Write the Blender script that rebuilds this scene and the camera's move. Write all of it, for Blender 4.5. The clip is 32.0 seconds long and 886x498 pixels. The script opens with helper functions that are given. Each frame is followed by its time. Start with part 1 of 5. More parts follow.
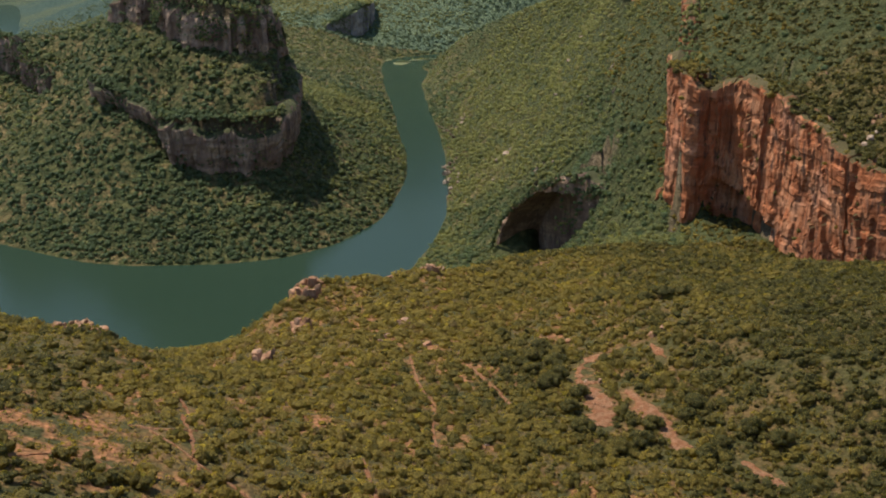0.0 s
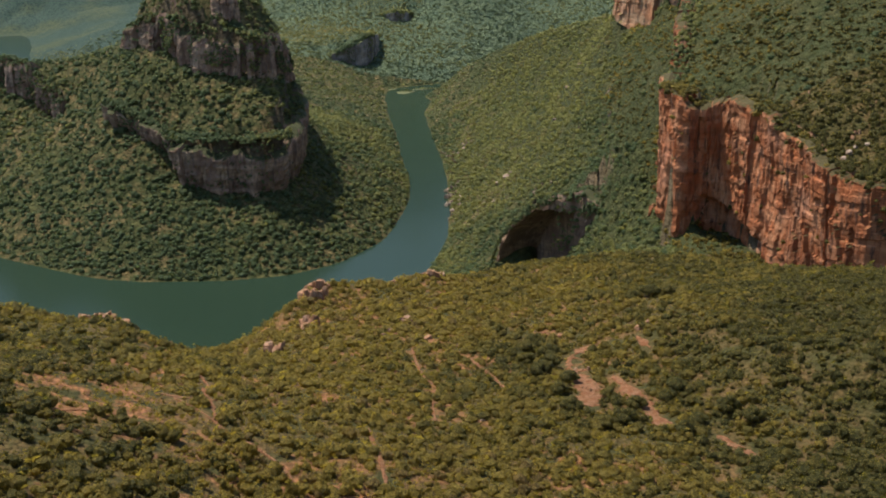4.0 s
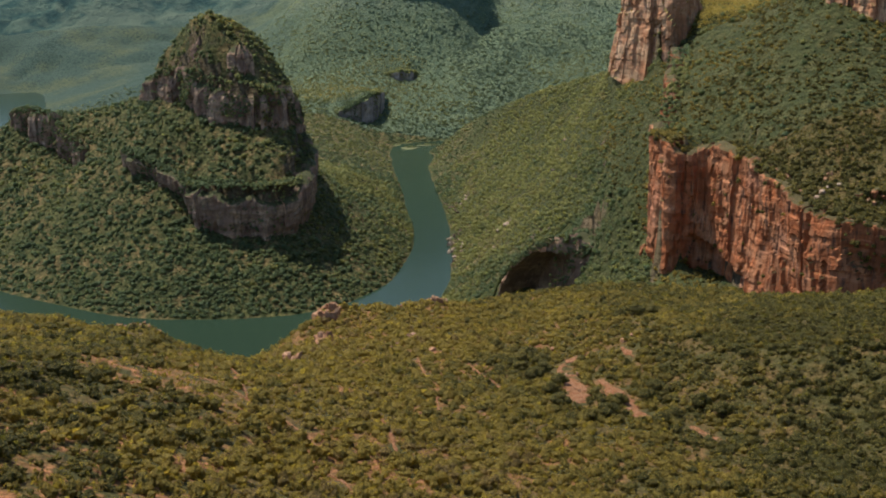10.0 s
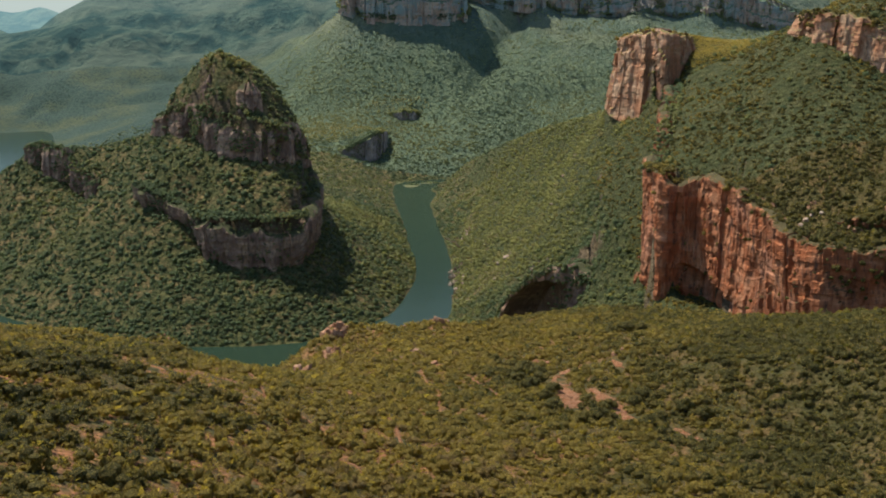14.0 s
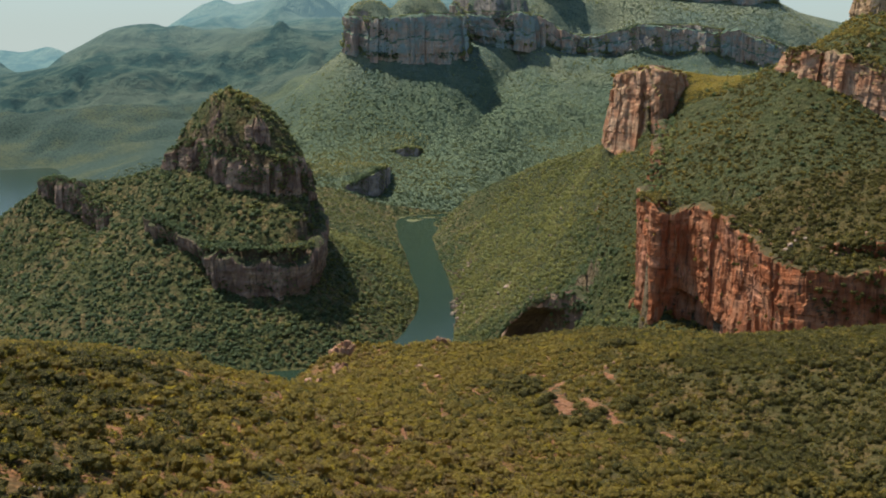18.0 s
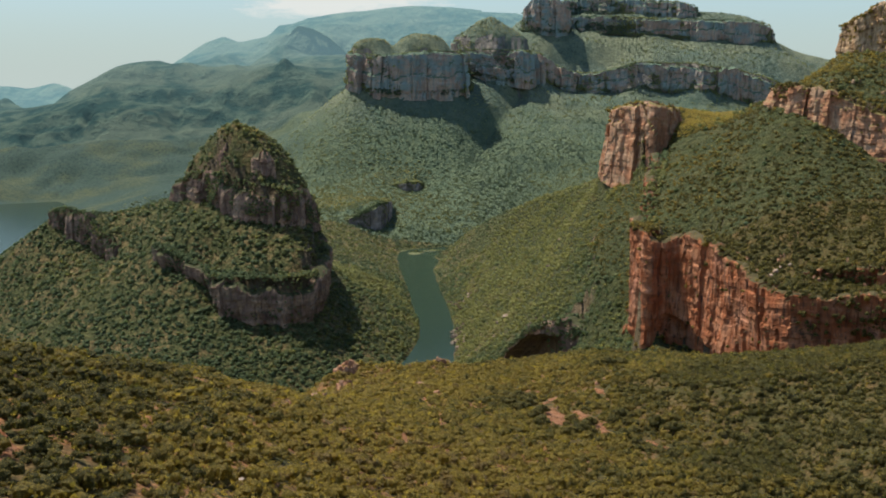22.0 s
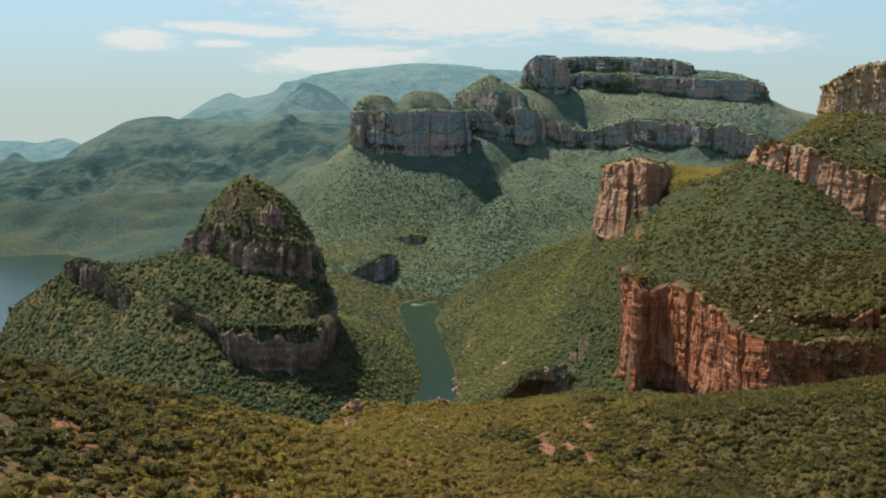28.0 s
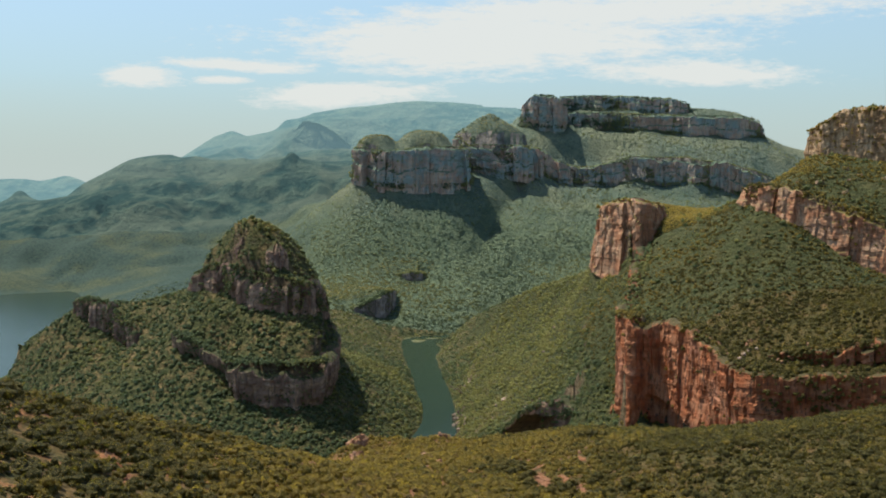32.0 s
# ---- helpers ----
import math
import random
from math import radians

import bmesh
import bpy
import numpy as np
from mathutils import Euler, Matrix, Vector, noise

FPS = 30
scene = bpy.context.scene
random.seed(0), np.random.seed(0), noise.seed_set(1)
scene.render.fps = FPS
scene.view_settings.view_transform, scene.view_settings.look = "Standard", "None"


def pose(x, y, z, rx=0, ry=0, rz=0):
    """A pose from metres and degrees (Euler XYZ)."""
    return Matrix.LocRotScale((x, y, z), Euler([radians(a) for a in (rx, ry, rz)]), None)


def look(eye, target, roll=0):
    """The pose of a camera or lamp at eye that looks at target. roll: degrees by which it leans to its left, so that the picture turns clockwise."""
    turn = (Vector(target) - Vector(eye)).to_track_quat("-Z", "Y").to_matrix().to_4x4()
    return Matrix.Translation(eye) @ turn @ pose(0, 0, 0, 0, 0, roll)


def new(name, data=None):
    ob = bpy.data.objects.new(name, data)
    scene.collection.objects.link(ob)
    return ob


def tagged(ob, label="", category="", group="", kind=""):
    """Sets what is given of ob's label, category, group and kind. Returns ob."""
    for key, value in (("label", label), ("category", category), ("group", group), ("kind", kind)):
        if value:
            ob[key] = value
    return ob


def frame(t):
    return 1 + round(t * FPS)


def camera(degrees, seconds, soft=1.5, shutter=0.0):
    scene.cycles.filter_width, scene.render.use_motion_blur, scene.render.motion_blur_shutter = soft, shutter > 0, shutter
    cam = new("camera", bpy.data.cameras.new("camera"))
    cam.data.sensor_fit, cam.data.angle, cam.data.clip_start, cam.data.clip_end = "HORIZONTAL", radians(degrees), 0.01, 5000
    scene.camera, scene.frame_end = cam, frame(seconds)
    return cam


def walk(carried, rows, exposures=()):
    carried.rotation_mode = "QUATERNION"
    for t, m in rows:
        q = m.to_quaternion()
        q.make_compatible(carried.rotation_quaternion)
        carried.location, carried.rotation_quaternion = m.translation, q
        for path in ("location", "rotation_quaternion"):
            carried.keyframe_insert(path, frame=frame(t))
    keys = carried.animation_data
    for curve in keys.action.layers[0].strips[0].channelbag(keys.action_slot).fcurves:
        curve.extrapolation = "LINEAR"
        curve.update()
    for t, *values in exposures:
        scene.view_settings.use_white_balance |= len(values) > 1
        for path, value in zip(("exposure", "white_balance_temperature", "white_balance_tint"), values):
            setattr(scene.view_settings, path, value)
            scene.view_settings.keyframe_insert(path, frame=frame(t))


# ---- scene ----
EXPOSURES = ((0, 0.85), (32, 0.85))
cam = camera(42.15, 32.0, soft=1.9)
WALK = (
    (0, (0.03, 259.96, 297.61), (7.55, 1207.53, -21.84), -0.62),
    (1, (0.87, 252.43, 296.98), (7.12, 1201.53, -17.96), -0.61),
    (2, (1.15, 244.65, 296.22), (6.43, 1196.07, -11.66), -0.60),
    (3, (0.99, 236.83, 295.01), (6.35, 1190.98, -4.25), -0.53),
    (6, (0.11, 212.90, 293.11), (5.41, 1174.06, 17.17), -0.37),
    (7, (-0.05, 204.85, 292.39), (5.12, 1168.48, 25.20), -0.30),
    (8, (-0.02, 196.70, 291.65), (4.69, 1162.79, 33.48), -0.23),
    (9, (-0.26, 188.83, 290.83), (4.33, 1157.44, 42.31), -0.12),
    (10, (-0.45, 180.74, 290.10), (3.78, 1151.76, 51.16), -0.03),
    (11, (-0.60, 172.83, 289.30), (3.43, 1146.19, 60.07), 0.07),
    (12, (-0.67, 164.76, 288.46), (2.88, 1140.29, 68.65), 0.14),
    (13, (-0.89, 156.74, 287.67), (2.48, 1134.25, 76.82), 0.19),
    (14, (-0.95, 148.27, 287.38), (2.27, 1127.42, 84.26), 0.18),
    (17, (-1.79, 122.06, 285.84), (0.70, 1106.03, 107.53), 0.16),
    (18, (-1.30, 114.35, 285.65), (0.36, 1099.72, 115.24), 0.13),
    (19, (-1.07, 106.60, 285.11), (0.33, 1093.39, 123.16), 0.17),
    (20, (-0.83, 98.52, 284.74), (0.09, 1086.55, 130.49), 0.17),
    (21, (-0.77, 90.78, 283.99), (-0.23, 1080.04, 137.80), 0.21),
    (22, (-0.39, 82.92, 283.38), (-0.09, 1073.28, 144.86), 0.29),
    (23, (-0.13, 74.96, 283.14), (0.11, 1066.39, 152.49), 0.36),
    (24, (-0.02, 67.07, 282.85), (-0.35, 1059.49, 159.94), 0.31),
    (25, (-0.07, 59.38, 282.36), (-0.88, 1052.77, 167.63), 0.28),
    (28, (0.19, 34.15, 285.69), (-1.41, 1029.91, 193.73), 0.38),
    (29, (0.12, 25.48, 287.47), (-1.31, 1021.94, 203.44), 0.36),
    (30, (0.15, 17.04, 289.33), (-1.66, 1014.11, 212.93), 0.29),
    (31, (0.23, 8.38, 291.13), (-1.75, 1005.99, 222.01), 0.26),
    (32, (0.05, 0.00, 292.73), (-1.90, 998.09, 230.97), 0.22),
)
walk(cam, [(t, look(eye, aim, roll)) for t, eye, aim, roll in WALK], EXPOSURES)

# ---- world and sun ----
def world_sky():
    w = bpy.data.worlds.new("sky")
    scene.world = w
    w.use_nodes = True
    nt = w.node_tree
    nt.nodes.clear()
    N, LK = nt.nodes.new, nt.links.new
    sky = N("ShaderNodeTexSky")
    sky.sky_type, sky.sun_disc = "NISHITA", False
    sky.sun_elevation, sky.sun_rotation = radians(SUN_UP), radians(-SUN_WEST)
    sky.altitude, sky.air_density, sky.dust_density, sky.ozone_density = 900, 0.9, 0.6, 1.0
    co = N("ShaderNodeTexCoord")
    sep = N("ShaderNodeSeparateXYZ")
    LK(co.outputs["Generated"], sep.inputs[0])

    def m(op, a, b=None, clamp=False):
        n = N("ShaderNodeMath")
        n.operation, n.use_clamp = op, clamp
        for k, v in enumerate((a, b)):
            if v is None:
                continue
            if isinstance(v, (int, float)):
                n.inputs[k].default_value = v
            else:
                LK(v, n.inputs[k])
        return n.outputs[0]

    # cloud layout: sideways ratio and stretched height ahead, placed to fit the camera's view
    up = m("MAXIMUM", sep.outputs[2], 0.004)
    flat = N("ShaderNodeCombineXYZ")
    LK(m("DIVIDE", sep.outputs[0], m("MAXIMUM", sep.outputs[1], 0.2)), flat.inputs[0])
    LK(m("MULTIPLY", sep.outputs[2], 4.2), flat.inputs[1])

    def noise_at(scale, detail, rough, off):
        mp = N("ShaderNodeMapping")
        mp.inputs["Location"].default_value = off
        LK(flat.outputs[0], mp.inputs[0])
        n = N("ShaderNodeTexNoise")
        n.inputs["Scale"].default_value, n.inputs["Detail"].default_value, n.inputs["Roughness"].default_value = scale, detail, rough
        LK(mp.outputs[0], n.inputs["Vector"])
        return n.outputs[0]

    big, fine = noise_at(5.0, 6, 0.62, (3.1, 0.4, 0)), noise_at(34.0, 8, 0.74, (0.7, 1.9, 0))
    ax = m("DIVIDE", sep.outputs[0], m("MAXIMUM", sep.outputs[1], 0.2))

    def bank(cx, cz, a, b, skew=0.0):
        dz = m("SUBTRACT", m("SUBTRACT", sep.outputs[2], cz), m("MULTIPLY", m("SUBTRACT", ax, cx), skew))
        u, v = m("DIVIDE", m("SUBTRACT", ax, cx), a), m("DIVIDE", dz, b)
        return m("SUBTRACT", 1.0, m("SQRT", m("ADD", m("MULTIPLY", u, u), m("MULTIPLY", v, v))))

    cover = None
    for cx, cz, a, b, skew in CLOUDS:
        k = bank(cx, cz, a, b, skew)
        cover = k if cover is None else m("MAXIMUM", cover, k)
    cover = m("ADD", m("MULTIPLY", cover, 0.75), m("ADD", m("MULTIPLY", m("SUBTRACT", fine, 0.5), 1.5), m("MULTIPLY", m("SUBTRACT", big, 0.5), 1.1)))
    dens = m("MULTIPLY", m("ADD", cover, 0.02), 2.6, True)
    haze = m("MULTIPLY", m("POWER", m("SUBTRACT", 1.0, m("MINIMUM", up, 1.0)), 2.2), 0.95)
    air = N("ShaderNodeMixRGB")
    LK(haze, air.inputs[0])
    LK(sky.outputs[0], air.inputs[1])
    air.inputs[2].default_value = (1.12, 1.58, 1.6, 1)
    low = N("ShaderNodeMixRGB")
    LK(m("MULTIPLY", m("SUBTRACT", 1.0, m("DIVIDE", up, 0.085), True), 0.8), low.inputs[0])
    LK(air.outputs[0], low.inputs[1])
    low.inputs[2].default_value = (2.08, 2.36, 2.24, 1)
    mix = N("ShaderNodeMixRGB")
    LK(low.outputs[0], mix.inputs[1])
    mix.inputs[2].default_value = (2.95, 3.0, 2.87, 1)
    LK(m("MULTIPLY", dens, 0.88), mix.inputs[0])
    bg = N("ShaderNodeBackground")
    bg.inputs[1].default_value = SKY
    LK(mix.outputs[0], bg.inputs[0])
    out = N("ShaderNodeOutputWorld")
    LK(bg.outputs[0], out.inputs[0])


SUN_UP, SUN_WEST, SKY = 63.0, 55.0, 0.15
# cloud banks: sideways, height, half-width, half-height, slant
CLOUDS = ((0.04, 0.117, 0.2, 0.03, 0.02), (0.16, 0.142, 0.26, 0.02, 0.03), (0.22, 0.088, 0.13, 0.013, -0.05), (-0.267, 0.083, 0.044, 0.011, 0.02),
          (-0.17, 0.094, 0.075, 0.007, -0.02), (-0.09, 0.071, 0.085, 0.013, 0.03), (-0.19, 0.082, 0.03, 0.004, 0.0))
world_sky()
sun = new("sun", bpy.data.lights.new("sun", "SUN"))
sun.data.energy, sun.data.angle, sun.data.color = 4.2, radians(0.6), (1.0, 0.93, 0.82)
TO_SUN = Vector((-math.sin(radians(SUN_WEST)) * math.cos(radians(SUN_UP)), math.cos(radians(SUN_WEST)) * math.cos(radians(SUN_UP)), math.sin(radians(SUN_UP))))
sun.matrix_world = look(TO_SUN * 900, (0, 0, 0))


# ---- materials ----
class Mat:
    """A small builder of node materials."""

    def __init__(self, name, rough=0.9, spec=0.2):
        self.mat = bpy.data.materials.new(name)
        self.mat.use_nodes = True
        self.nt = self.mat.node_tree
        self.bsdf = self.nt.nodes["Principled BSDF"]
        self.bsdf.inputs["Roughness"].default_value = rough
        self.bsdf.inputs["Specular IOR Level"].default_value = spec
        geo = self.nt.nodes.new("ShaderNodeNewGeometry")
        self.pos, self.nor, self.island = geo.outputs["Position"], geo.outputs["True Normal"], geo.outputs["Random Per Island"]

    def link(self, a, b):
        self.nt.links.new(a, b)

    def val(self, v, sock):
        if isinstance(v, (int, float)):
            sock.default_value = v
        elif isinstance(v, tuple):
            sock.default_value = (*v, 1.0) if len(v) == 3 else v
        else:
            self.link(v, sock)

    def noise(self, size, detail=4, rough=0.6, stretch=(1, 1, 1), off=(0, 0, 0)):
        mp = self.nt.nodes.new("ShaderNodeMapping")
        mp.inputs["Scale"].default_value = [1 / (size * s) for s in stretch]
        mp.inputs["Location"].default_value = off
        self.link(self.pos, mp.inputs[0])
        n = self.nt.nodes.new("ShaderNodeTexNoise")
        n.inputs["Scale"].default_value, n.inputs["Detail"].default_value, n.inputs["Roughness"].default_value = 1.0, detail, rough
        self.link(mp.outputs[0], n.inputs["Vector"])
        return n.outputs[0]

    def cells(self, size, stretch=(1, 1, 1), feature="F1"):
        mp = self.nt.nodes.new("ShaderNodeMapping")
        mp.inputs["Scale"].default_value = [1 / (size * s) for s in stretch]
        self.link(self.pos, mp.inputs[0])
        n = self.nt.nodes.new("ShaderNodeTexVoronoi")
        n.feature = feature
        n.inputs["Scale"].default_value = 1.0
        self.link(mp.outputs[0], n.inputs["Vector"])
        return n.outputs["Distance"], n.outputs["Color"] if feature == "F1" else None

    def step(self, v, lo, hi, a=0.0, b=1.0):
        n = self.nt.nodes.new("ShaderNodeMapRange")
        n.interpolation_type = "SMOOTHSTEP"
        for k, x in enumerate((v, lo, hi, a, b)):
            self.val(x, n.inputs[k])
        return n.outputs[0]

    def mix(self, f, a, b, how="MIX"):
        n = self.nt.nodes.new("ShaderNodeMixRGB")
        n.blend_type = how
        self.val(f, n.inputs[0]), self.val(a, n.inputs[1]), self.val(b, n.inputs[2])
        return n.outputs[0]

    def math(self, op, a, b=0.0):
        n = self.nt.nodes.new("ShaderNodeMath")
        n.operation = op
        self.val(a, n.inputs[0]), self.val(b, n.inputs[1])
        return n.outputs[0]

    def axis(self, v, k):
        n = self.nt.nodes.new("ShaderNodeSeparateXYZ")
        self.link(v, n.inputs[0])
        return n.outputs[k]

    def bump(self, h, dist, strength=0.7):
        n = self.nt.nodes.new("ShaderNodeBump")
        n.inputs["Strength"].default_value, n.inputs["Distance"].default_value = strength, dist
        self.link(h, n.inputs["Height"])
        self.link(n.outputs[0], self.bsdf.inputs["Normal"])

    def done(self, colour):
        self.val(colour, self.bsdf.inputs["Base Color"])
        return self.mat


def rock_nodes(k, warm, pale, dark, scale=1.0):
    """Streaked, jointed quartzite: beds, upright stains and patches."""
    beds = k.noise(4.0 * scale, 5, 0.65, (9, 9, 1))
    streak = k.noise(2.6 * scale, 6, 0.68, (1, 1, 5))
    wide = k.noise(9.0 * scale, 4, 0.6, (1, 1, 4), (11, 3, 0))
    patch = k.noise(13.0 * scale, 5, 0.62)
    c = k.mix(k.step(patch, 0.4, 0.62), warm, pale)
    c = k.mix(k.step(beds, 0.45, 0.62, 0, 0.5), c, tuple(v * 0.66 for v in warm))
    c = k.mix(k.step(wide, 0.5, 0.64, 0, 0.7), c, tuple(v * 0.5 for v in warm))
    c = k.mix(k.step(k.noise(30 * scale, 4, 0.6, off=(7, 1, 4)), 0.54, 0.66, 0, 0.3), c, tuple(0.8 * v + 0.2 * max(pale) for v in pale))
    c = k.mix(k.math("MULTIPLY", k.step(streak, 0.5, 0.66, 0, 0.8), k.step(patch, 0.36, 0.56)), c, dark)
    crack = k.noise(1.8 * scale, 4, 0.6, (1, 1, 5), (4, 8, 2))
    c = k.mix(k.step(crack, 0.57, 0.65, 0, 0.55), c, tuple(v * 0.8 for v in dark))
    return c, k.math("ADD", k.math("MULTIPLY", beds, 0.7), k.math("ADD", k.math("MULTIPLY", streak, 0.6), k.math("MULTIPLY", k.noise(1.3 * scale, 5, 0.7), 0.5)))


def rock_material(name, warm, pale, dark, scale=1.0, moss=(0.062, 0.066, 0.022), level=0.74, haze_tint=None):
    k = Mat(name, 0.92, 0.15)
    c, h = rock_nodes(k, warm, pale, dark, scale)
    # broad patches of a bluish tint stand in for haze on far walls
    if haze_tint:
        c = k.mix(k.step(k.noise(24 * scale, 5, 0.66, (1, 1, 0.7), (2, 6, 9)), 0.4, 0.55, 0.88, 0.12), c, haze_tint)
    flat = k.math("ADD", k.axis(k.nor, 2), k.math("MULTIPLY", k.math("SUBTRACT", k.noise(3 * scale, 4, 0.6), 0.5), 0.5))
    c = k.mix(k.step(flat, level, level + 0.21), c, moss)
    k.bump(h, 0.9 * min(scale, 1.0), 0.9)
    return k.done(c)


def ground_material(name, lush, dry, soil, rocks, size):
    k = Mat(name, 0.95, 0.1)
    blotch, patch, grain = k.noise(38, 5, 0.62), k.noise(9, 5, 0.65, off=(5, 9, 2)), k.noise(1.6, 4, 0.7)
    c = k.mix(k.math("MULTIPLY", k.step(patch, 0.36, 0.62), k.step(k.axis(k.pos, 0), 0, 90, 1, 0.45)), lush, dry)
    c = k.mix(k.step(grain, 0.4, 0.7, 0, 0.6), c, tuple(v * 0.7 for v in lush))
    bare = k.math("MULTIPLY", k.step(blotch, 0.44, 0.58), k.step(patch, 0.42, 0.56))
    c = k.mix(k.math("MULTIPLY", bare, k.step(k.axis(k.pos, 0), 20, 100, 0.9, 0.15)), c, soil)
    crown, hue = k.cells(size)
    # darker towards cell edges: shade between crowns is put into the colour
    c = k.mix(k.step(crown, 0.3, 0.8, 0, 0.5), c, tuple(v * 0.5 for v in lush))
    rock, h = rock_nodes(k, *rocks)
    steep = k.math("ADD", k.axis(k.nor, 2), k.math("MULTIPLY", k.math("SUBTRACT", patch, 0.5), 0.35))
    c = k.mix(k.step(steep, 0.2, 0.34, 1, 0), c, rock)
    k.bump(k.math("SUBTRACT", k.math("ADD", grain, k.math("MULTIPLY", h, 0.5)), crown), size * 0.5, 0.9)
    return k.done(c)


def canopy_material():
    """Closed woodland on far slopes: crowns of a few metres, with grassy glades and rock; bluish haze is put into the
    colours.
    """
    k = Mat("hazed_mountain_canopy", 0.95, 0.1)
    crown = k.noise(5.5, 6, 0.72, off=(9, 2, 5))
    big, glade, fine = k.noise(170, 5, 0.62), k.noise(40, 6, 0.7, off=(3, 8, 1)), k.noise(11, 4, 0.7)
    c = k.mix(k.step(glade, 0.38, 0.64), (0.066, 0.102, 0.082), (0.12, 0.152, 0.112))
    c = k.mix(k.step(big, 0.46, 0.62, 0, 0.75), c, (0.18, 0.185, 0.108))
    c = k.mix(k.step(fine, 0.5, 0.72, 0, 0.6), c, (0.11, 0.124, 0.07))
    # gaps between crowns are coloured dark as shade
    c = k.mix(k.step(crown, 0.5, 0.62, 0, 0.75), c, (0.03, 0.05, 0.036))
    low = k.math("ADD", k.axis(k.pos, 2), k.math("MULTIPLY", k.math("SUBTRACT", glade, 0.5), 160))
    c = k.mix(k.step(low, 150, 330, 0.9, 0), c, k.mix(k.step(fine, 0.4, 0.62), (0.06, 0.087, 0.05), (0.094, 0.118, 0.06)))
    # higher slopes are coloured paler, in place of haze
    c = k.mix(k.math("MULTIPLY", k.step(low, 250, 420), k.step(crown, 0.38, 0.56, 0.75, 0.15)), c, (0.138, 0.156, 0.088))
    # western slopes get a darker, bluer mix
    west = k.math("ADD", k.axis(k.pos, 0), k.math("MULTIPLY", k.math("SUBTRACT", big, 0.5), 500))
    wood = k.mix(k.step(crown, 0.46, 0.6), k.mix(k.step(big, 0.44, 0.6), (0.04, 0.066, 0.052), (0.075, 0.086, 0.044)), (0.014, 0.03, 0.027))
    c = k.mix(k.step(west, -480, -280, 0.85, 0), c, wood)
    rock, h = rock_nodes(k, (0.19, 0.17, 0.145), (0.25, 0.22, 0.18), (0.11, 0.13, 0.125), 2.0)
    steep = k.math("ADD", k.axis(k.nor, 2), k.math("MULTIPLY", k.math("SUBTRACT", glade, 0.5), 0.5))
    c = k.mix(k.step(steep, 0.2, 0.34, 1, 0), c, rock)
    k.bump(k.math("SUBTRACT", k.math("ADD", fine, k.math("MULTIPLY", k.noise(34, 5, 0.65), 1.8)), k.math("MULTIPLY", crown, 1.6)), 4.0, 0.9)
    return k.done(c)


def backdrop_material():
    """Far ranges; the haze of many kilometres is put into their bluish colour and glow."""
    k = Mat("haze_glow_range", 1.0, 0.0)
    wood, big = k.noise(60, 6, 0.65), k.noise(260, 4, 0.6)
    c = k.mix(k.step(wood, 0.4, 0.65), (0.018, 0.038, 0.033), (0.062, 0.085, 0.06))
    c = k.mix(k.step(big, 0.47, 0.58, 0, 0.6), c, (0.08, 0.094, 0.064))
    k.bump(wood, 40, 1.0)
    # blue emission rises with distance and stands in for haze
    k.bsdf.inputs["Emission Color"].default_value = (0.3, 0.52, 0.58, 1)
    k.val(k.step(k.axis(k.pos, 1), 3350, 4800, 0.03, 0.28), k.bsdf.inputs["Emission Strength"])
    return k.done(c)


def leaf_material(name, a, b, tan, size, dark=0.5, crisp=1.0):
    """Leaves: one tone for each plant, lighter and darker sprays on it."""
    k = Mat(name, 0.7, 0.25)
    at = k.nt.nodes.new("ShaderNodeAttribute")
    at.attribute_name = "tone"
    tone = at.outputs["Fac"]
    grain = k.noise(size * 0.14, 4, 0.75)
    c = k.mix(k.step(tone, 0.0, 0.8), a, b)
    c = k.mix(k.step(tone, 0.9, 1.0, 0, 0.8), c, tan)
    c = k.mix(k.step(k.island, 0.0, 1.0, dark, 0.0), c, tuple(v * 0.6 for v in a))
    # noise speckle paints shading between the leaves and highlights on them
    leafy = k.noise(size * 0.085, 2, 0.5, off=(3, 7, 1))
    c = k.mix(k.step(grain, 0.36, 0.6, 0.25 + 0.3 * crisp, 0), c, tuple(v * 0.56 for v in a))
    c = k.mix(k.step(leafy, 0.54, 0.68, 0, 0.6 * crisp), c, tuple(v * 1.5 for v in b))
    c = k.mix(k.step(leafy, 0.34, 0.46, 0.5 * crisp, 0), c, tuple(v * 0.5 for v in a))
    k.bump(k.math("ADD", grain, k.math("MULTIPLY", leafy, 0.6)), size * 0.3, 1.0)
    thin = k.nt.nodes.new("ShaderNodeBsdfTranslucent")
    k.link(k.mix(1.0, c, (1.15, 1.12, 0.8), "MULTIPLY"), thin.inputs[0])
    both = k.nt.nodes.new("ShaderNodeMixShader")
    both.inputs[0].default_value = 0.5
    k.link(k.bsdf.outputs[0], both.inputs[1]), k.link(thin.outputs[0], both.inputs[2])
    k.link(both.outputs[0], k.nt.nodes["Material Output"].inputs[0])
    return k.done(c)


def water_material():
    k = Mat("reservoir_water", 0.17, 0.11)
    k.bsdf.inputs["IOR"].default_value = 1.33
    tone = k.noise(160, 3, 0.5)
    k.bump(k.noise(2.2, 3, 0.6, (1.6, 1, 1)), 0.22, 0.35)
    return k.done(k.mix(tone, (0.013, 0.026, 0.016), (0.018, 0.032, 0.02)))


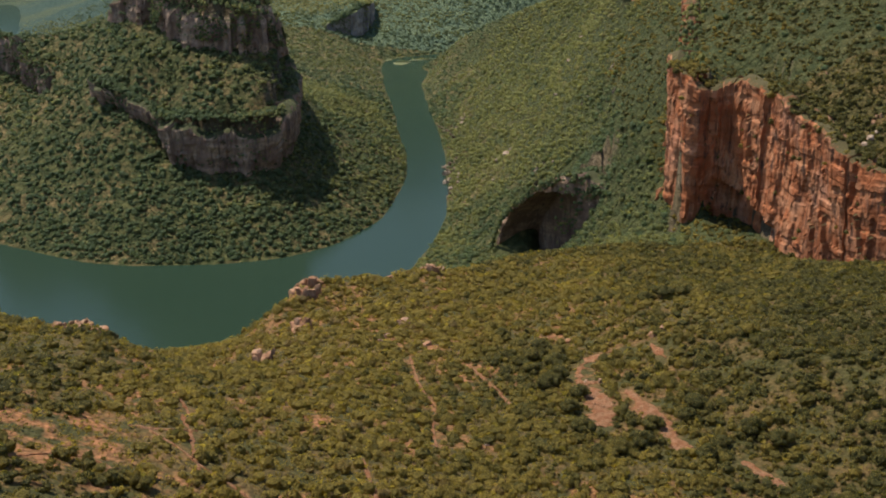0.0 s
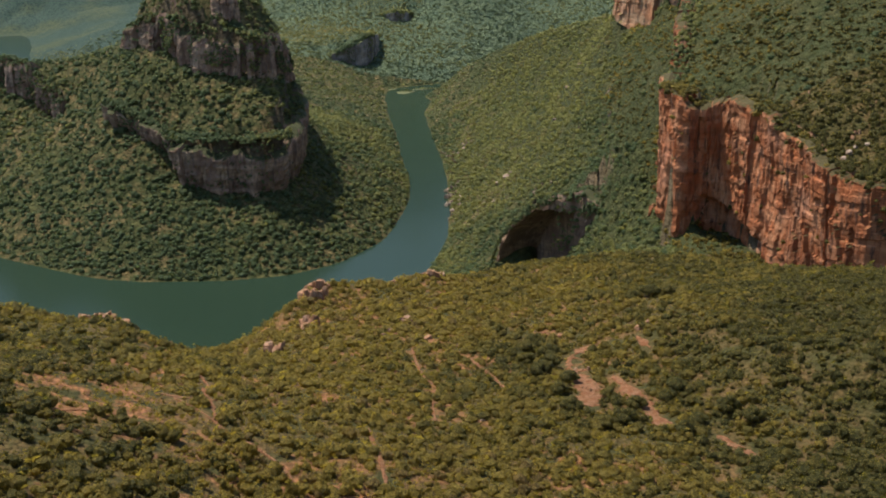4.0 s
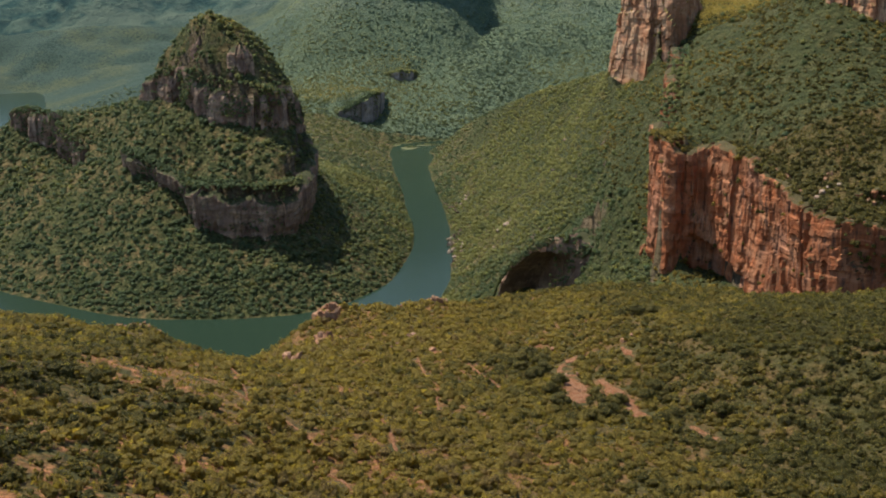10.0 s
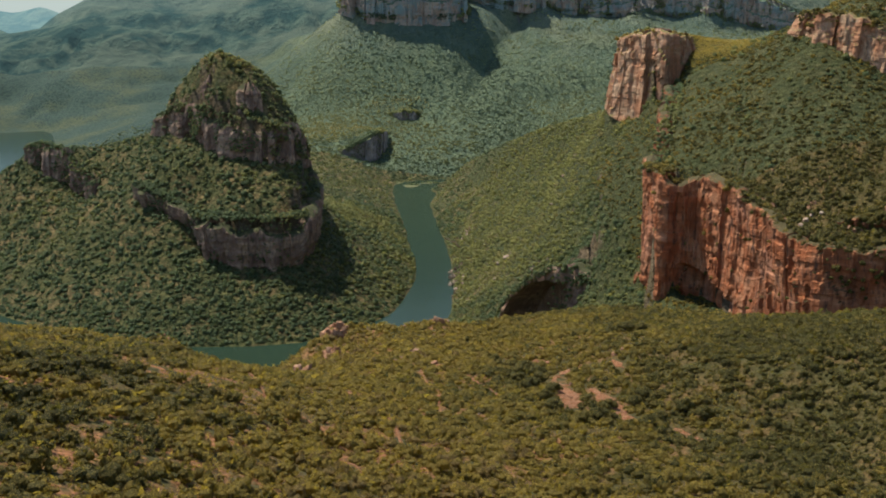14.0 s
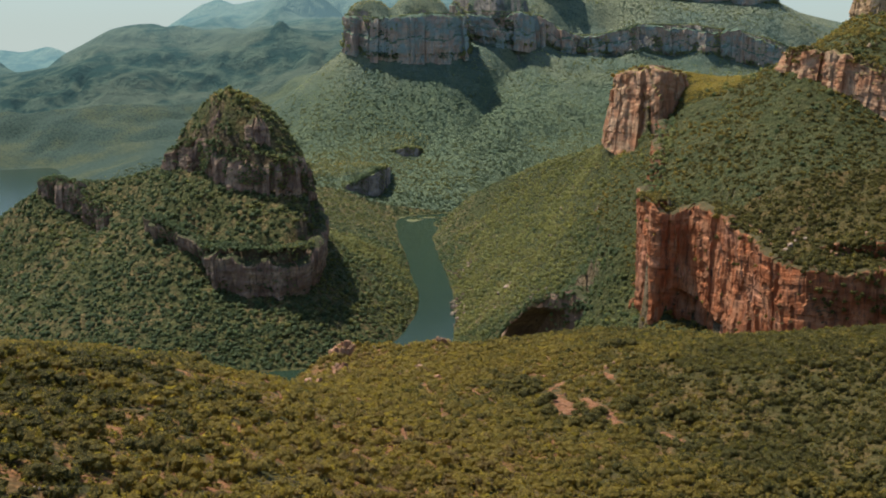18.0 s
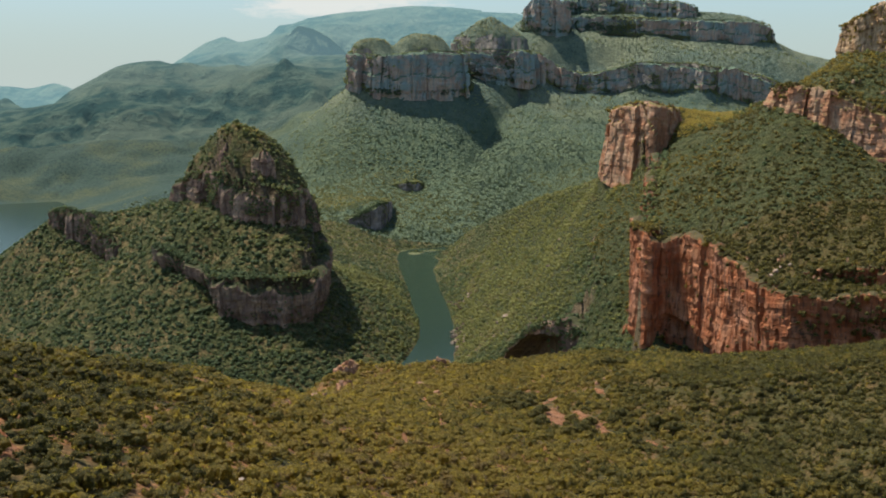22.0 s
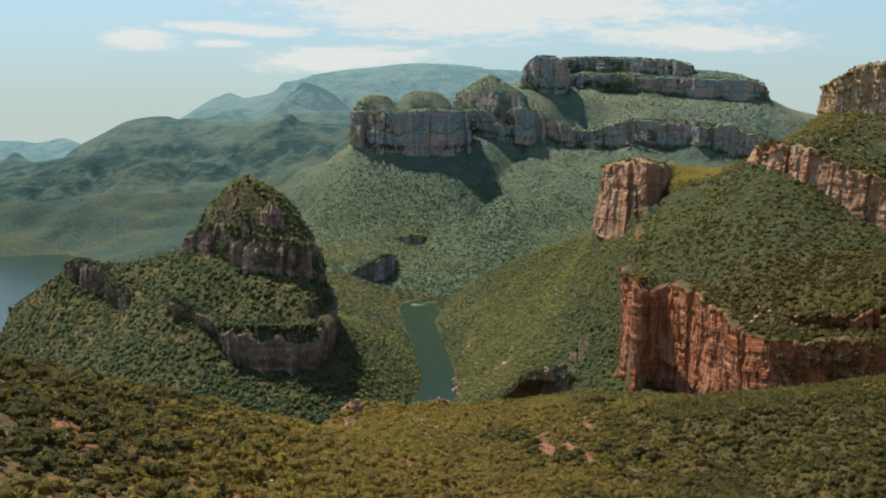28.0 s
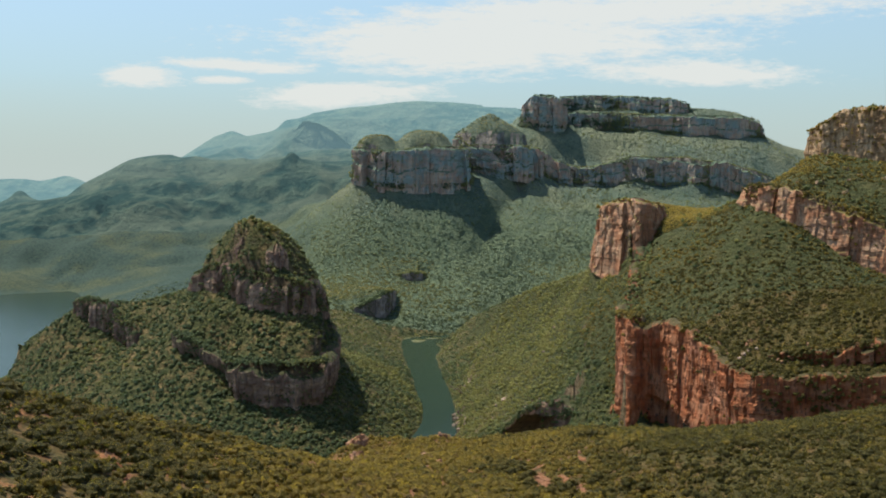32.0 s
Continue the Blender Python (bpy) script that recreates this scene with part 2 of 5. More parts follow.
ROCKS = ((0.27, 0.135, 0.08), (0.3, 0.2, 0.13), (0.07, 0.055, 0.045))
GROUND = ground_material("scrub_ground", (0.055, 0.051, 0.017), (0.122, 0.076, 0.028), (0.27, 0.118, 0.052), ROCKS, 1.8)
# kept dark so that gaps between the trees read as shadow
GROUND_MID = ground_material("shaded_canyon_ground", (0.044, 0.053, 0.019), (0.1, 0.095, 0.034), (0.15, 0.105, 0.045), ((0.1, 0.075, 0.04), (0.14, 0.105, 0.065), (0.05, 0.045, 0.03)), 5.0)
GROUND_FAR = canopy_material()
BACKDROP = backdrop_material()
RED = rock_material("red_quartzite", (0.31, 0.1, 0.039), (0.37, 0.168, 0.084), (0.05, 0.034, 0.028), 1.0, (0.062, 0.05, 0.02), 0.62)
ROSE = rock_material("pinkish_quartzite", (0.345, 0.158, 0.08), (0.42, 0.265, 0.155), (0.08, 0.055, 0.043), 1.0, (0.15, 0.12, 0.04), 0.6)
OCHRE = rock_material("ochre_quartzite", (0.3, 0.18, 0.09), (0.42, 0.295, 0.17), (0.09, 0.065, 0.045))
BROWN = rock_material("brown_quartzite", (0.21, 0.127, 0.09), (0.36, 0.235, 0.15), (0.075, 0.06, 0.053), 1.0, (0.05, 0.052, 0.022), 0.45)
# far rock: haze is put into the colour as blue-grey tones
GREYROCK = rock_material("hazed_grey_quartzite", (0.34, 0.21, 0.15), (0.4, 0.29, 0.215), (0.16, 0.215, 0.21), 2.2, (0.08, 0.115, 0.075), 0.34, (0.17, 0.23, 0.222))
# own quartzite for nose and ledge, whose shade is put into its colour
SHADEROCK = rock_material("shaded_river_quartzite", (0.25, 0.195, 0.16), (0.32, 0.25, 0.2), (0.15, 0.15, 0.145), 1.6, (0.09, 0.1, 0.04), 0.5)
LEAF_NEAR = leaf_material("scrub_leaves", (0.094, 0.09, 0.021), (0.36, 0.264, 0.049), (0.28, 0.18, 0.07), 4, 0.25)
# forest and far leaves carry a bluish haze tint in their colours
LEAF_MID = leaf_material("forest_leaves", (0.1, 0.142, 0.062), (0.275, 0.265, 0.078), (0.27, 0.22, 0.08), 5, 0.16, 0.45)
LEAF_FAR = leaf_material("hazed_leaves", (0.1, 0.152, 0.102), (0.275, 0.285, 0.108), (0.27, 0.25, 0.12), 8, 0.06, 0.1)
WATER = water_material()

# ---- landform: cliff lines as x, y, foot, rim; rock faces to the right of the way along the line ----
CLIFFS = {
    "red": [(186, 1095, 205, 228), (178, 1050, 190, 222), (165, 1000, 158, 212), (151, 960, 126, 188), (140, 926, 110, 185), (142, 908, 107, 186), (146, 897, 99, 185), (150, 895, 99, 182), (155, 898, 99, 179), (163, 899, 99, 178), (171, 895, 99, 180), (176, 884, 99, 183), (180, 866, 99, 182), (184, 842, 100, 180), (188, 818, 102, 177), (192, 799, 105, 173), (196, 782, 112, 168), (201, 768, 114, 166), (207, 752, 116, 166), (224, 745, 117, 164), (244, 739, 118, 166), (262, 729, 120, 168), (282, 715, 124, 170), (318, 690, 132, 174)],
    "upper_step": [(222, 778, 172, 175), (234, 768, 170, 178), (246, 762, 168, 180), (256, 758, 168, 180), (266, 752, 170, 187), (280, 744, 172, 187), (300, 735, 176, 187), (340, 700, 182, 192)],
    "cave": [(36, 1092, -2, 6), (43, 1078, 0, 16), (50, 1060, 4, 49), (57, 1046, 8, 65), (72, 1031, 20, 83), (86, 1020, 36, 93), (102, 1010, 66, 97), (110, 1003, 82, 92), (116, 996, 88, 90)],
    "butte_low": [(-306, 1290, 106, 119), (-290, 1276, 99, 116), (-274, 1268, 92, 110), (-256, 1256, 88, 104), (-243, 1246, 80, 100), (-232, 1230, 62, 96), (-215, 1216, 54, 96), (-190, 1209, 50, 97), (-172, 1213, 50, 96), (-158, 1208, 48, 97), (-143, 1214, 50, 97), (-134, 1226, 52, 98), (-126, 1252, 58, 97), (-123, 1285, 66, 105), (-130, 1330, 78, 119), (-146, 1385, 92, 129)],
    "butte_high": [(-300, 1372, 163, 178), (-290, 1352, 164, 184), (-266, 1326, 165, 194), (-250, 1318, 160, 191), (-236, 1300, 156, 194), (-216, 1290, 150, 187), (-192, 1280, 146, 183), (-170, 1278, 143, 180), (-152, 1286, 142, 176), (-143, 1310, 136, 170), (-141, 1345, 132, 165), (-160, 1395, 132, 160)],
    "butte_fins": [(-244, 1329, 204, 216), (-236, 1323, 206, 230), (-228, 1323, 212, 246), (-218, 1317, 212, 241), (-209, 1310, 208, 231), (-202, 1313, 208, 222)],
    "butte_fins_low": [(-205, 1308, 200, 214), (-199, 1300, 194, 223), (-190, 1298, 190, 221), (-181, 1306, 192, 212)],
    "shoulder": [(-460, 1425, 128, 141), (-442, 1412, 118, 144), (-425, 1400, 112, 142), (-409, 1390, 104, 136), (-394, 1380, 97, 124), (-378, 1367, 87, 117), (-366, 1355, 92, 107)],
    "crag": [(196, 1330, 214, 262), (180, 1296, 212, 264), (168, 1264, 206, 262), (172, 1250, 200, 266), (181, 1236, 192, 269), (188, 1228, 190, 270), (196, 1212, 188, 270), (203, 1203, 200, 268), (222, 1222, 232, 267), (234, 1252, 248, 266)],
    "band_right": [(262, 1010, 277, 286), (269, 984, 272, 289), (296, 962, 258, 282), (330, 928, 228, 267), (350, 911, 218, 257), (400, 870, 206, 252), (460, 825, 200, 250)],
    "crag_right": [(350, 1110, 320, 340), (354, 1078, 317, 346), (364, 1070, 315, 355), (397, 1040, 310, 358), (450, 1000, 305, 360), (510, 955, 300, 360)],
    "promontory": [(-176, 2164, 40, 45), (-152, 2172, 34, 56), (-129, 2190, 22, 66), (-113, 2215, 20, 74), (-104, 2250, 40, 72), (-101, 2282, 56, 68)],
    "ledge": [(-96, 2394, 84, 91), (-74, 2384, 80, 97), (-52, 2386, 76, 96), (-42, 2405, 84, 93)],
    "twin_buttes": [(-200, 2720, 300, 352), (-209, 2660, 296, 358), (-205, 2628, 290, 360), (-184, 2612, 284, 360), (-172, 2622, 278, 356), (-152, 2600, 272, 352), (-110, 2594, 268, 354), (-78, 2600, 268, 357), (-62, 2614, 268, 361), (-20, 2606, 267, 362), (14, 2612, 268, 363), (46, 2634, 276, 359), (56, 2690, 284, 354), (50, 2740, 290, 352)],
    "third_butte": [(28, 2830, 350, 392), (30, 2790, 345, 392), (50, 2764, 318, 368), (76, 2756, 312, 371), (130, 2750, 302, 370), (191, 2757, 293, 368), (204, 2790, 297, 362)],
    "long_band": [(206, 2800, 305, 372), (214, 2822, 306, 367), (226, 2812, 302, 362), (240, 2826, 296, 356), (262, 2836, 288, 340), (290, 2850, 284, 326), (330, 2856, 280, 320), (365, 2850, 279, 321), (400, 2856, 276, 328), (435, 2848, 273, 337), (455, 2842, 272, 346), (520, 2850, 274, 345), (595, 2846, 276, 344), (612, 2830, 274, 339), (640, 2842, 270, 336), (700, 2850, 256, 330), (770, 2846, 246, 311), (835, 2845, 246, 285), (900, 2860, 252, 268)],
    "tower": [(198, 2990, 424, 468), (204, 2952, 423, 484), (224, 2938, 420, 502), (275, 2938, 418, 502), (294, 2950, 418, 478), (299, 2985, 420, 466)],
    "mesa_upper": [(296, 3078, 468, 496), (304, 3036, 468, 506), (350, 3046, 468, 508), (400, 3034, 468, 508), (445, 3042, 468, 508), (500, 3032, 468, 506), (545, 3044, 468, 504), (590, 3040, 468, 502), (630, 3050, 468, 494), (650, 3076, 468, 484)],
    "mesa": [(306, 3030, 430, 462), (308, 2988, 422, 461), (360, 2998, 420, 461), (400, 2984, 418, 460), (445, 2994, 417, 460), (500, 2990, 414, 458), (560, 3000, 410, 456), (632, 2998, 406, 456), (700, 3006, 402, 455), (780, 3004, 400, 453), (815, 3014, 400, 444), (836, 3055, 398, 418)],
    "far_spur": [(-560, 4275, 440, 470), (-527, 4245, 446, 497), (-475, 4235, 405, 492), (-413, 4232, 376, 462), (-366, 4240, 374, 426), (-340, 4260, 370, 400)],
}
# crests, gullies, shores and beds as x, y, z
LINES = {
    "near_left_crest": [(-120, -400, 235), (-110, 0, 240), (-105, 200, 238), (-129, 330, 231), (-118, 400, 210), (-109, 455, 193), (-102, 520, 175), (-108, 580, 158), (-121, 634, 148)],
    "near_left_slope": [(-70, 298, 213), (-70, 402, 192), (-62, 447, 179), (-58, 500, 167), (-72, 555, 157), (-62, 600, 139)],
    "near_left_far": [(-300, 0, 240), (-260, 330, 235), (-200, 430, 210), (-165, 480, 194), (-150, 560, 162), (-151, 640, 147), (-200, 660, 144), (-300, 680, 143)],
    "near_mid": [(0, -400, 205), (0, 0, 205), (0, 200, 200), (-20, 330, 190), (-38, 470, 162), (-15, 502, 154), (-1, 550, 144), (-31, 616, 136), (-45, 660, 130), (-55, 695, 122), (-54, 718, 124)],
    "near_gully": [(60, 100, 175), (50, 380, 152), (45, 470, 143), (32, 495, 143), (14, 545, 144), (58, 549, 140), (52, 604, 137), (37, 645, 130), (20, 690, 122), (25, 730, 117), (30, 765, 116)],
    "near_right": [(130, 0, 170), (130, 300, 160), (128, 450, 146), (132, 528, 143), (86, 533, 139), (72, 612, 141)],
    "near_right_hill": [(300, 200, 210), (260, 420, 190), (232, 560, 182), (180, 560, 170), (141, 569, 163), (128, 558, 155), (101, 597, 154), (85, 661, 142), (60, 681, 136)],
    "near_right_back": [(240, 600, 174), (200, 640, 157), (163, 650, 150), (125, 700, 135)],
    "hump": [(18, 762, 118), (40, 785, 115), (64, 792, 118), (91, 792, 121), (116, 784, 122), (138, 765, 125), (160, 735, 129), (190, 715, 134), (228, 690, 143), (262, 655, 158)],
    "hump_back": [(20, 830, 94), (60, 850, 95), (100, 845, 98), (140, 820, 98), (165, 790, 101), (195, 750, 114), (240, 705, 126)],
    "knoll": [(-68, 690, 124), (-57, 722, 129), (-45, 737, 126), (-20, 747, 120), (0, 756, 125)],
    "knoll_back": [(-120, 720, 85), (-75, 760, 84), (-40, 790, 92), (0, 800, 98)],
    "left_back": [(-320, 740, 110), (-220, 710, 118), (-150, 690, 120), (-100, 660, 116), (-78, 640, 120)],
    "near_bank": [(-700, 960, 0), (-420, 960, 0), (-300, 950, 0), (-200, 930, 0), (-130, 925, 0), (-90, 950, 0), (-55, 1000, 0), (-25, 1060, 0), (-13, 1117, 0)],
    "near_bank_up": [(-400, 850, 62), (-250, 820, 60), (-140, 820, 50), (-70, 870, 50), (-20, 930, 45), (20, 990, 40), (10, 1050, 14)],
    "right_bank": [(1, 1174, 0), (11, 1222, 0), (16, 1312, 0), (16, 1397, 0), (12, 1522, 0), (0, 1676, 0), (-12, 1869, 0), (0, 1960, 0), (40, 2070, 0), (140, 2110, 0), (400, 2130, 0)],
    "river_bed": [(-600, 1060, -12), (-350, 1075, -12), (-250, 1045, -12), (-150, 1045, -12), (-60, 1110, -12), (-25, 1200, -12), (-10, 1310, -10), (-10, 1400, -10), (-14, 1522, -10), (-27, 1700, -8), (-42, 1869, -8), (-40, 2000, -6), (0, 2090, -5), (130, 2150, -5), (400, 2170, -5)],
    "peninsula_shore": [(-640, 1560, 0), (-560, 1420, 0), (-460, 1260, 0), (-405, 1205, 0), (-345, 1166, 0), (-303, 1140, 0), (-277, 1124, 0), (-236, 1115, 0), (-209, 1116, 0), (-165, 1117, 0), (-121, 1127, 0), (-82, 1158, 0), (-45, 1229, 0), (-28, 1360, 0), (-28, 1400, 0)],
    "peninsula_shore_back": [(-37, 1525, 0), (-51, 1714, 0), (-68, 1873, 0), (-84, 2067, 0), (-60, 2110, 0), (20, 2150, 0), (130, 2190, 0), (400, 2215, 0)],
    "butte_ridge": [(-550, 1470, 77), (-500, 1450, 108), (-460, 1432, 136), (-370, 1418, 142), (-335, 1402, 152), (-312, 1388, 163)],
    "butte_bench": [(-300, 1316, 131), (-258, 1292, 139), (-205, 1257, 128), (-160, 1252, 126)],
    "bench_rim": [(-262, 1274, 115), (-236, 1249, 108), (-222, 1238, 106), (-190, 1227, 106), (-160, 1226, 107), (-146, 1235, 110), (-139, 1262, 124), (-138, 1300, 140)],
    "butte_back": [(-520, 1560, 50), (-400, 1540, 70), (-250, 1480, 110), (-150, 1500, 60), (-110, 1600, 40)],
    "promontory_top": [(-290, 2300, 80), (-230, 2270, 72), (-195, 2230, 64), (-168, 2205, 62), (-132, 2245, 77)],
    "saddle": [(-450, 1750, 45), (-330, 1800, 50), (-200, 1800, 40)],
    "saddle_back": [(-500, 2050, 45), (-300, 2050, 40), (-150, 2020, 26)],
    "lake_shore": [(-640, 1560, 0), (-640, 1750, 0), (-690, 2000, 0), (-760, 2400, 0), (-850, 2700, 0), (-905, 2860, 0), (-960, 2960, 0), (-1037, 2887, 0), (-1100, 2828, 0), (-1400, 2760, 0), (-2000, 2700, 0)],
    "lake_bed": [(-900, 1200, -12), (-800, 1700, -12), (-950, 2300, -12), (-1000, 2700, -12), (-1700, 2300, -12)],
    "slope_right_crest": [(168, 1280, 203), (180, 1420, 176), (162, 1600, 156), (98, 1800, 106), (41, 1950, 53), (5, 2030, 14)],
    "slope_right_low": [(62, 1210, 42), (68, 1312, 36), (80, 1420, 50), (100, 1539, 66), (80, 1680, 58), (40, 1800, 36)],
    "slope_right_mid": [(120, 1200, 115), (128, 1300, 118), (140, 1442, 116), (136, 1560, 112), (100, 1700, 86)],
    "slope_right_back": [(260, 1440, 190), (270, 1640, 120), (200, 1850, 70), (140, 2000, 20)],
    "spur_crest": [(36, 1118, 12), (60, 1096, 48), (74, 1082, 71), (90, 1068, 89), (106, 1058, 103), (122, 1042, 117), (132, 1010, 131), (144, 984, 146)],
    "valley_behind_spur": [(18, 1160, 4), (60, 1135, 26), (100, 1118, 66), (135, 1105, 112)],
    "step_bench": [(212, 772, 171), (230, 758, 169), (250, 752, 169), (275, 742, 171), (310, 718, 175)],
    "cave_foot": [(10, 1060, 8), (40, 1030, 14), (80, 985, 36), (110, 946, 68), (132, 925, 88), (142, 890, 90)],
    "top_slope": [(186, 1020, 222), (190, 960, 210), (191, 890, 194), (206, 824, 190), (230, 806, 190)],
    "hill_edge": [(188, 1052, 226), (192, 1058, 233), (198, 1064, 243), (226, 1075, 254), (268, 1080, 263)],
    "notch": [(205, 1150, 200), (240, 1172, 232), (290, 1185, 248)],
    "crag_shelf": [(230, 1222, 248), (262, 1205, 250), (295, 1200, 254)],
    "top_slope_high": [(240, 1050, 256), (256, 960, 256), (300, 900, 228), (330, 850, 212), (280, 780, 205), (330, 720, 208), (400, 700, 215)],
    "yellow_top": [(200, 1256, 270), (250, 1290, 264), (305, 1295, 260), (290, 1262, 260), (276, 1120, 267), (268, 1030, 274)],
    "yellow_back": [(330, 1420, 230), (420, 1300, 280), (420, 1600, 140), (500, 1900, 60)],
    "bench_right": [(300, 990, 292), (330, 1000, 302), (352, 1050, 312)],
    "bench_right_low": [(360, 940, 278), (390, 960, 290), (440, 900, 275)],
    "crag_right_top": [(380, 1090, 362), (440, 1050, 364), (520, 1000, 366), (600, 1200, 350), (800, 1100, 330)],
    "north_bank_up": [(-60, 2180, 20), (60, 2220, 26), (200, 2280, 40), (420, 2330, 60), (700, 2400, 100)],
    "north_slope": [(-200, 2330, 78), (-330, 2420, 90), (-100, 2440, 118), (40, 2420, 110), (120, 2500, 150), (240, 2560, 170), (420, 2600, 190), (620, 2640, 205), (860, 2680, 215)],
    "twin_ridge": [(-573, 2850, 70), (-480, 2800, 104), (-376, 2750, 158), (-303, 2700, 217), (-240, 2665, 272)],
    "twin_foot": [(-215, 2560, 214), (-110, 2530, 206), (-20, 2530, 200), (70, 2590, 212), (100, 2680, 262)],
    "twin_back": [(-250, 2800, 250), (-100, 2850, 280), (30, 2900, 330)],
    "band_bench": [(240, 2900, 395), (300, 2920, 400), (445, 2930, 390), (632, 2935, 380), (780, 2940, 372), (880, 2930, 340)],
    "band_foot": [(230, 2740, 262), (444, 2790, 250), (622, 2790, 238), (835, 2770, 220), (1000, 2760, 220)],
    "corner_ridge": [(219, 2808, 300), (150, 2700, 232), (100, 2590, 168), (70, 2480, 118)],
    "mesa_right": [(845, 3040, 402), (906, 3100, 386), (1036, 3200, 367), (1150, 3220, 340), (1500, 3200, 300)],
    "mesa_back": [(200, 3150, 470), (320, 3140, 502), (600, 3150, 494), (760, 3110, 462), (840, 3140, 425), (600, 3500, 380), (1200, 3600, 300)],
    "mesa_slope": [(650, 3092, 488), (720, 3082, 482), (780, 3068, 471), (818, 3060, 456)],
    "left_crest": [(-2200, 3700, 180), (-1600, 3850, 170), (-1492, 3850, 206), (-1454, 3850, 231), (-1425, 3850, 244), (-1397, 3850, 237), (-1369, 3850, 212), (-1322, 3850, 199), (-1284, 3850, 212), (-1207, 3850, 279), (-1112, 3860, 323), (-1070, 3865, 354), (-1016, 3870, 368), (-941, 3870, 374), (-915, 3865, 378), (-888, 3860, 352), (-866, 3850, 365), (-818, 3850, 371), (-790, 3850, 352), (-733, 3850, 347), (-677, 3850, 366), (-648, 3850, 347), (-624, 3800, 328), (-561, 3650, 341), (-516, 3650, 350), (-489, 3650, 371), (-466, 3650, 350), (-409, 3640, 330), (-333, 3600, 300), (-200, 3350, 290)],
    "left_front": [(-1500, 3050, 60), (-1250, 3180, 80), (-1130, 3260, 112), (-950, 3300, 140), (-700, 3300, 150), (-480, 3250, 165)],
    "left_spur": [(-1131, 3150, 33), (-1068, 3150, 72), (-1013, 3175, 108), (-950, 3230, 126)],
    "left_low": [(-880, 3000, 40), (-700, 3020, 60), (-560, 3000, 80)],
    "left_knees": [(-1350, 3400, 140), (-1150, 3500, 210), (-1000, 3600, 270)],
    "far_crest": [(-1400, 4650, 230), (-1150, 4650, 320), (-1034, 4650, 391), (-931, 4650, 455), (-862, 4650, 480), (-794, 4650, 454), (-725, 4650, 479), (-691, 4650, 479), (-646, 4650, 522), (-589, 4650, 529), (-532, 4650, 552), (-430, 4650, 568), (-316, 4650, 580), (-202, 4650, 596), (-123, 4650, 603), (25, 4650, 599), (139, 4650, 586), (252, 4650, 582), (309, 4650, 568), (600, 4600, 480), (1400, 4500, 300)],
    "far_front": [(-700, 4200, 330), (-560, 4300, 480), (-528, 4300, 499), (-470, 4300, 494), (-400, 4300, 460), (-200, 4150, 400), (100, 4000, 380)],
    "far_left_crest": [(-2600, 4800, 240), (-1858, 4800, 281), (-1740, 4800, 286), (-1694, 4800, 258), (-1634, 4800, 280), (-1587, 4800, 308), (-1551, 4800, 294), (-1493, 4800, 275), (-1300, 4700, 200)],
    "far_left_foot": [(-1700, 4300, 60), (-1400, 4200, 80), (-2300, 4200, 60)],
    "rim": [(-1500, 4990, 100), (0, 4990, 350), (2500, 4900, 250), (2500, 3000, 280), (1800, 2000, 250), (1200, 1200, 300), (700, 500, 230), (500, 0, 220), (-500, 0, 240), (-600, 500, 200), (-1000, 900, 120), (-1400, 1100, 0)],
}


def line_samples(pts, step):
    p = np.array(pts, float)
    out = []
    for a, b in zip(p[:-1], p[1:]):
        n = max(1, int(np.ceil(np.linalg.norm((b - a)[:2]) / step)))
        out += [a + (b - a) * i / n for i in range(n)]
    return np.array(out + [p[-1]])


def side_normals(p):
    """Level unit vectors to the right of the way along a line: out of the rock."""
    d = np.gradient(p[:, :2], axis=0)
    n = np.stack([d[:, 1], -d[:, 0]], 1)
    return n / np.maximum(np.linalg.norm(n, axis=1, keepdims=True), 1e-9)


def lattice(x, y, seed, hard=False):
    """Value noise between -1 and 1, smooth or with creases."""
    rng = np.random.RandomState(seed)
    tab = rng.uniform(-1, 1, (256, 256))
    i, j = np.floor(x).astype(int), np.floor(y).astype(int)
    u, v = x - i, y - j
    if not hard:
        u, v = u * u * (3 - 2 * u), v * v * (3 - 2 * v)
    g = lambda a, b: tab[a % 256, b % 256]
    return (g(i, j) * (1 - u) + g(i + 1, j) * u) * (1 - v) + (g(i, j + 1) * (1 - u) + g(i + 1, j + 1) * u) * v


def fractal(x, y, size, octaves, seed, gain=0.5):
    t, a = 0.0, 1.0
    for k in range(octaves):
        t = t + a * lattice(x / size * 2**k + 17.3 * k, y / size * 2**k + 9.1 * k, seed + k)
        a *= gain
    return t


def link_mesh(name, verts, faces, mat, smooth=True):
    me = bpy.data.meshes.new(name)
    verts, faces = np.asarray(verts, np.float32), np.asarray(faces, np.int32)
    k = faces.shape[1]
    me.vertices.add(len(verts))
    me.vertices.foreach_set("co", verts.ravel())
    me.loops.add(faces.size)
    me.loops.foreach_set("vertex_index", faces.ravel())
    me.polygons.add(len(faces))
    me.polygons.foreach_set("loop_start", np.arange(0, faces.size, k, dtype=np.int32))
    me.polygons.foreach_set("use_smooth", np.full(len(faces), smooth))
    me.update(calc_edges=True)
    me.validate()
    me.materials.append(mat)
    return new(name, me)


def grid_faces(rows, cols):
    i = np.arange(rows * cols).reshape(rows, cols)
    return np.stack([i[:-1, :-1], i[:-1, 1:], i[1:, 1:], i[1:, :-1]], -1).reshape(-1, 4)


# ---- ground and water ----
# the ground sheet: rows that widen and coarsen away from the overlook
ys = [-420.0]
while ys[-1] < 4990:
    ys.append(ys[-1] + (14 if ys[-1] < 180 else 2.0 + 0.0031 * ys[-1]))
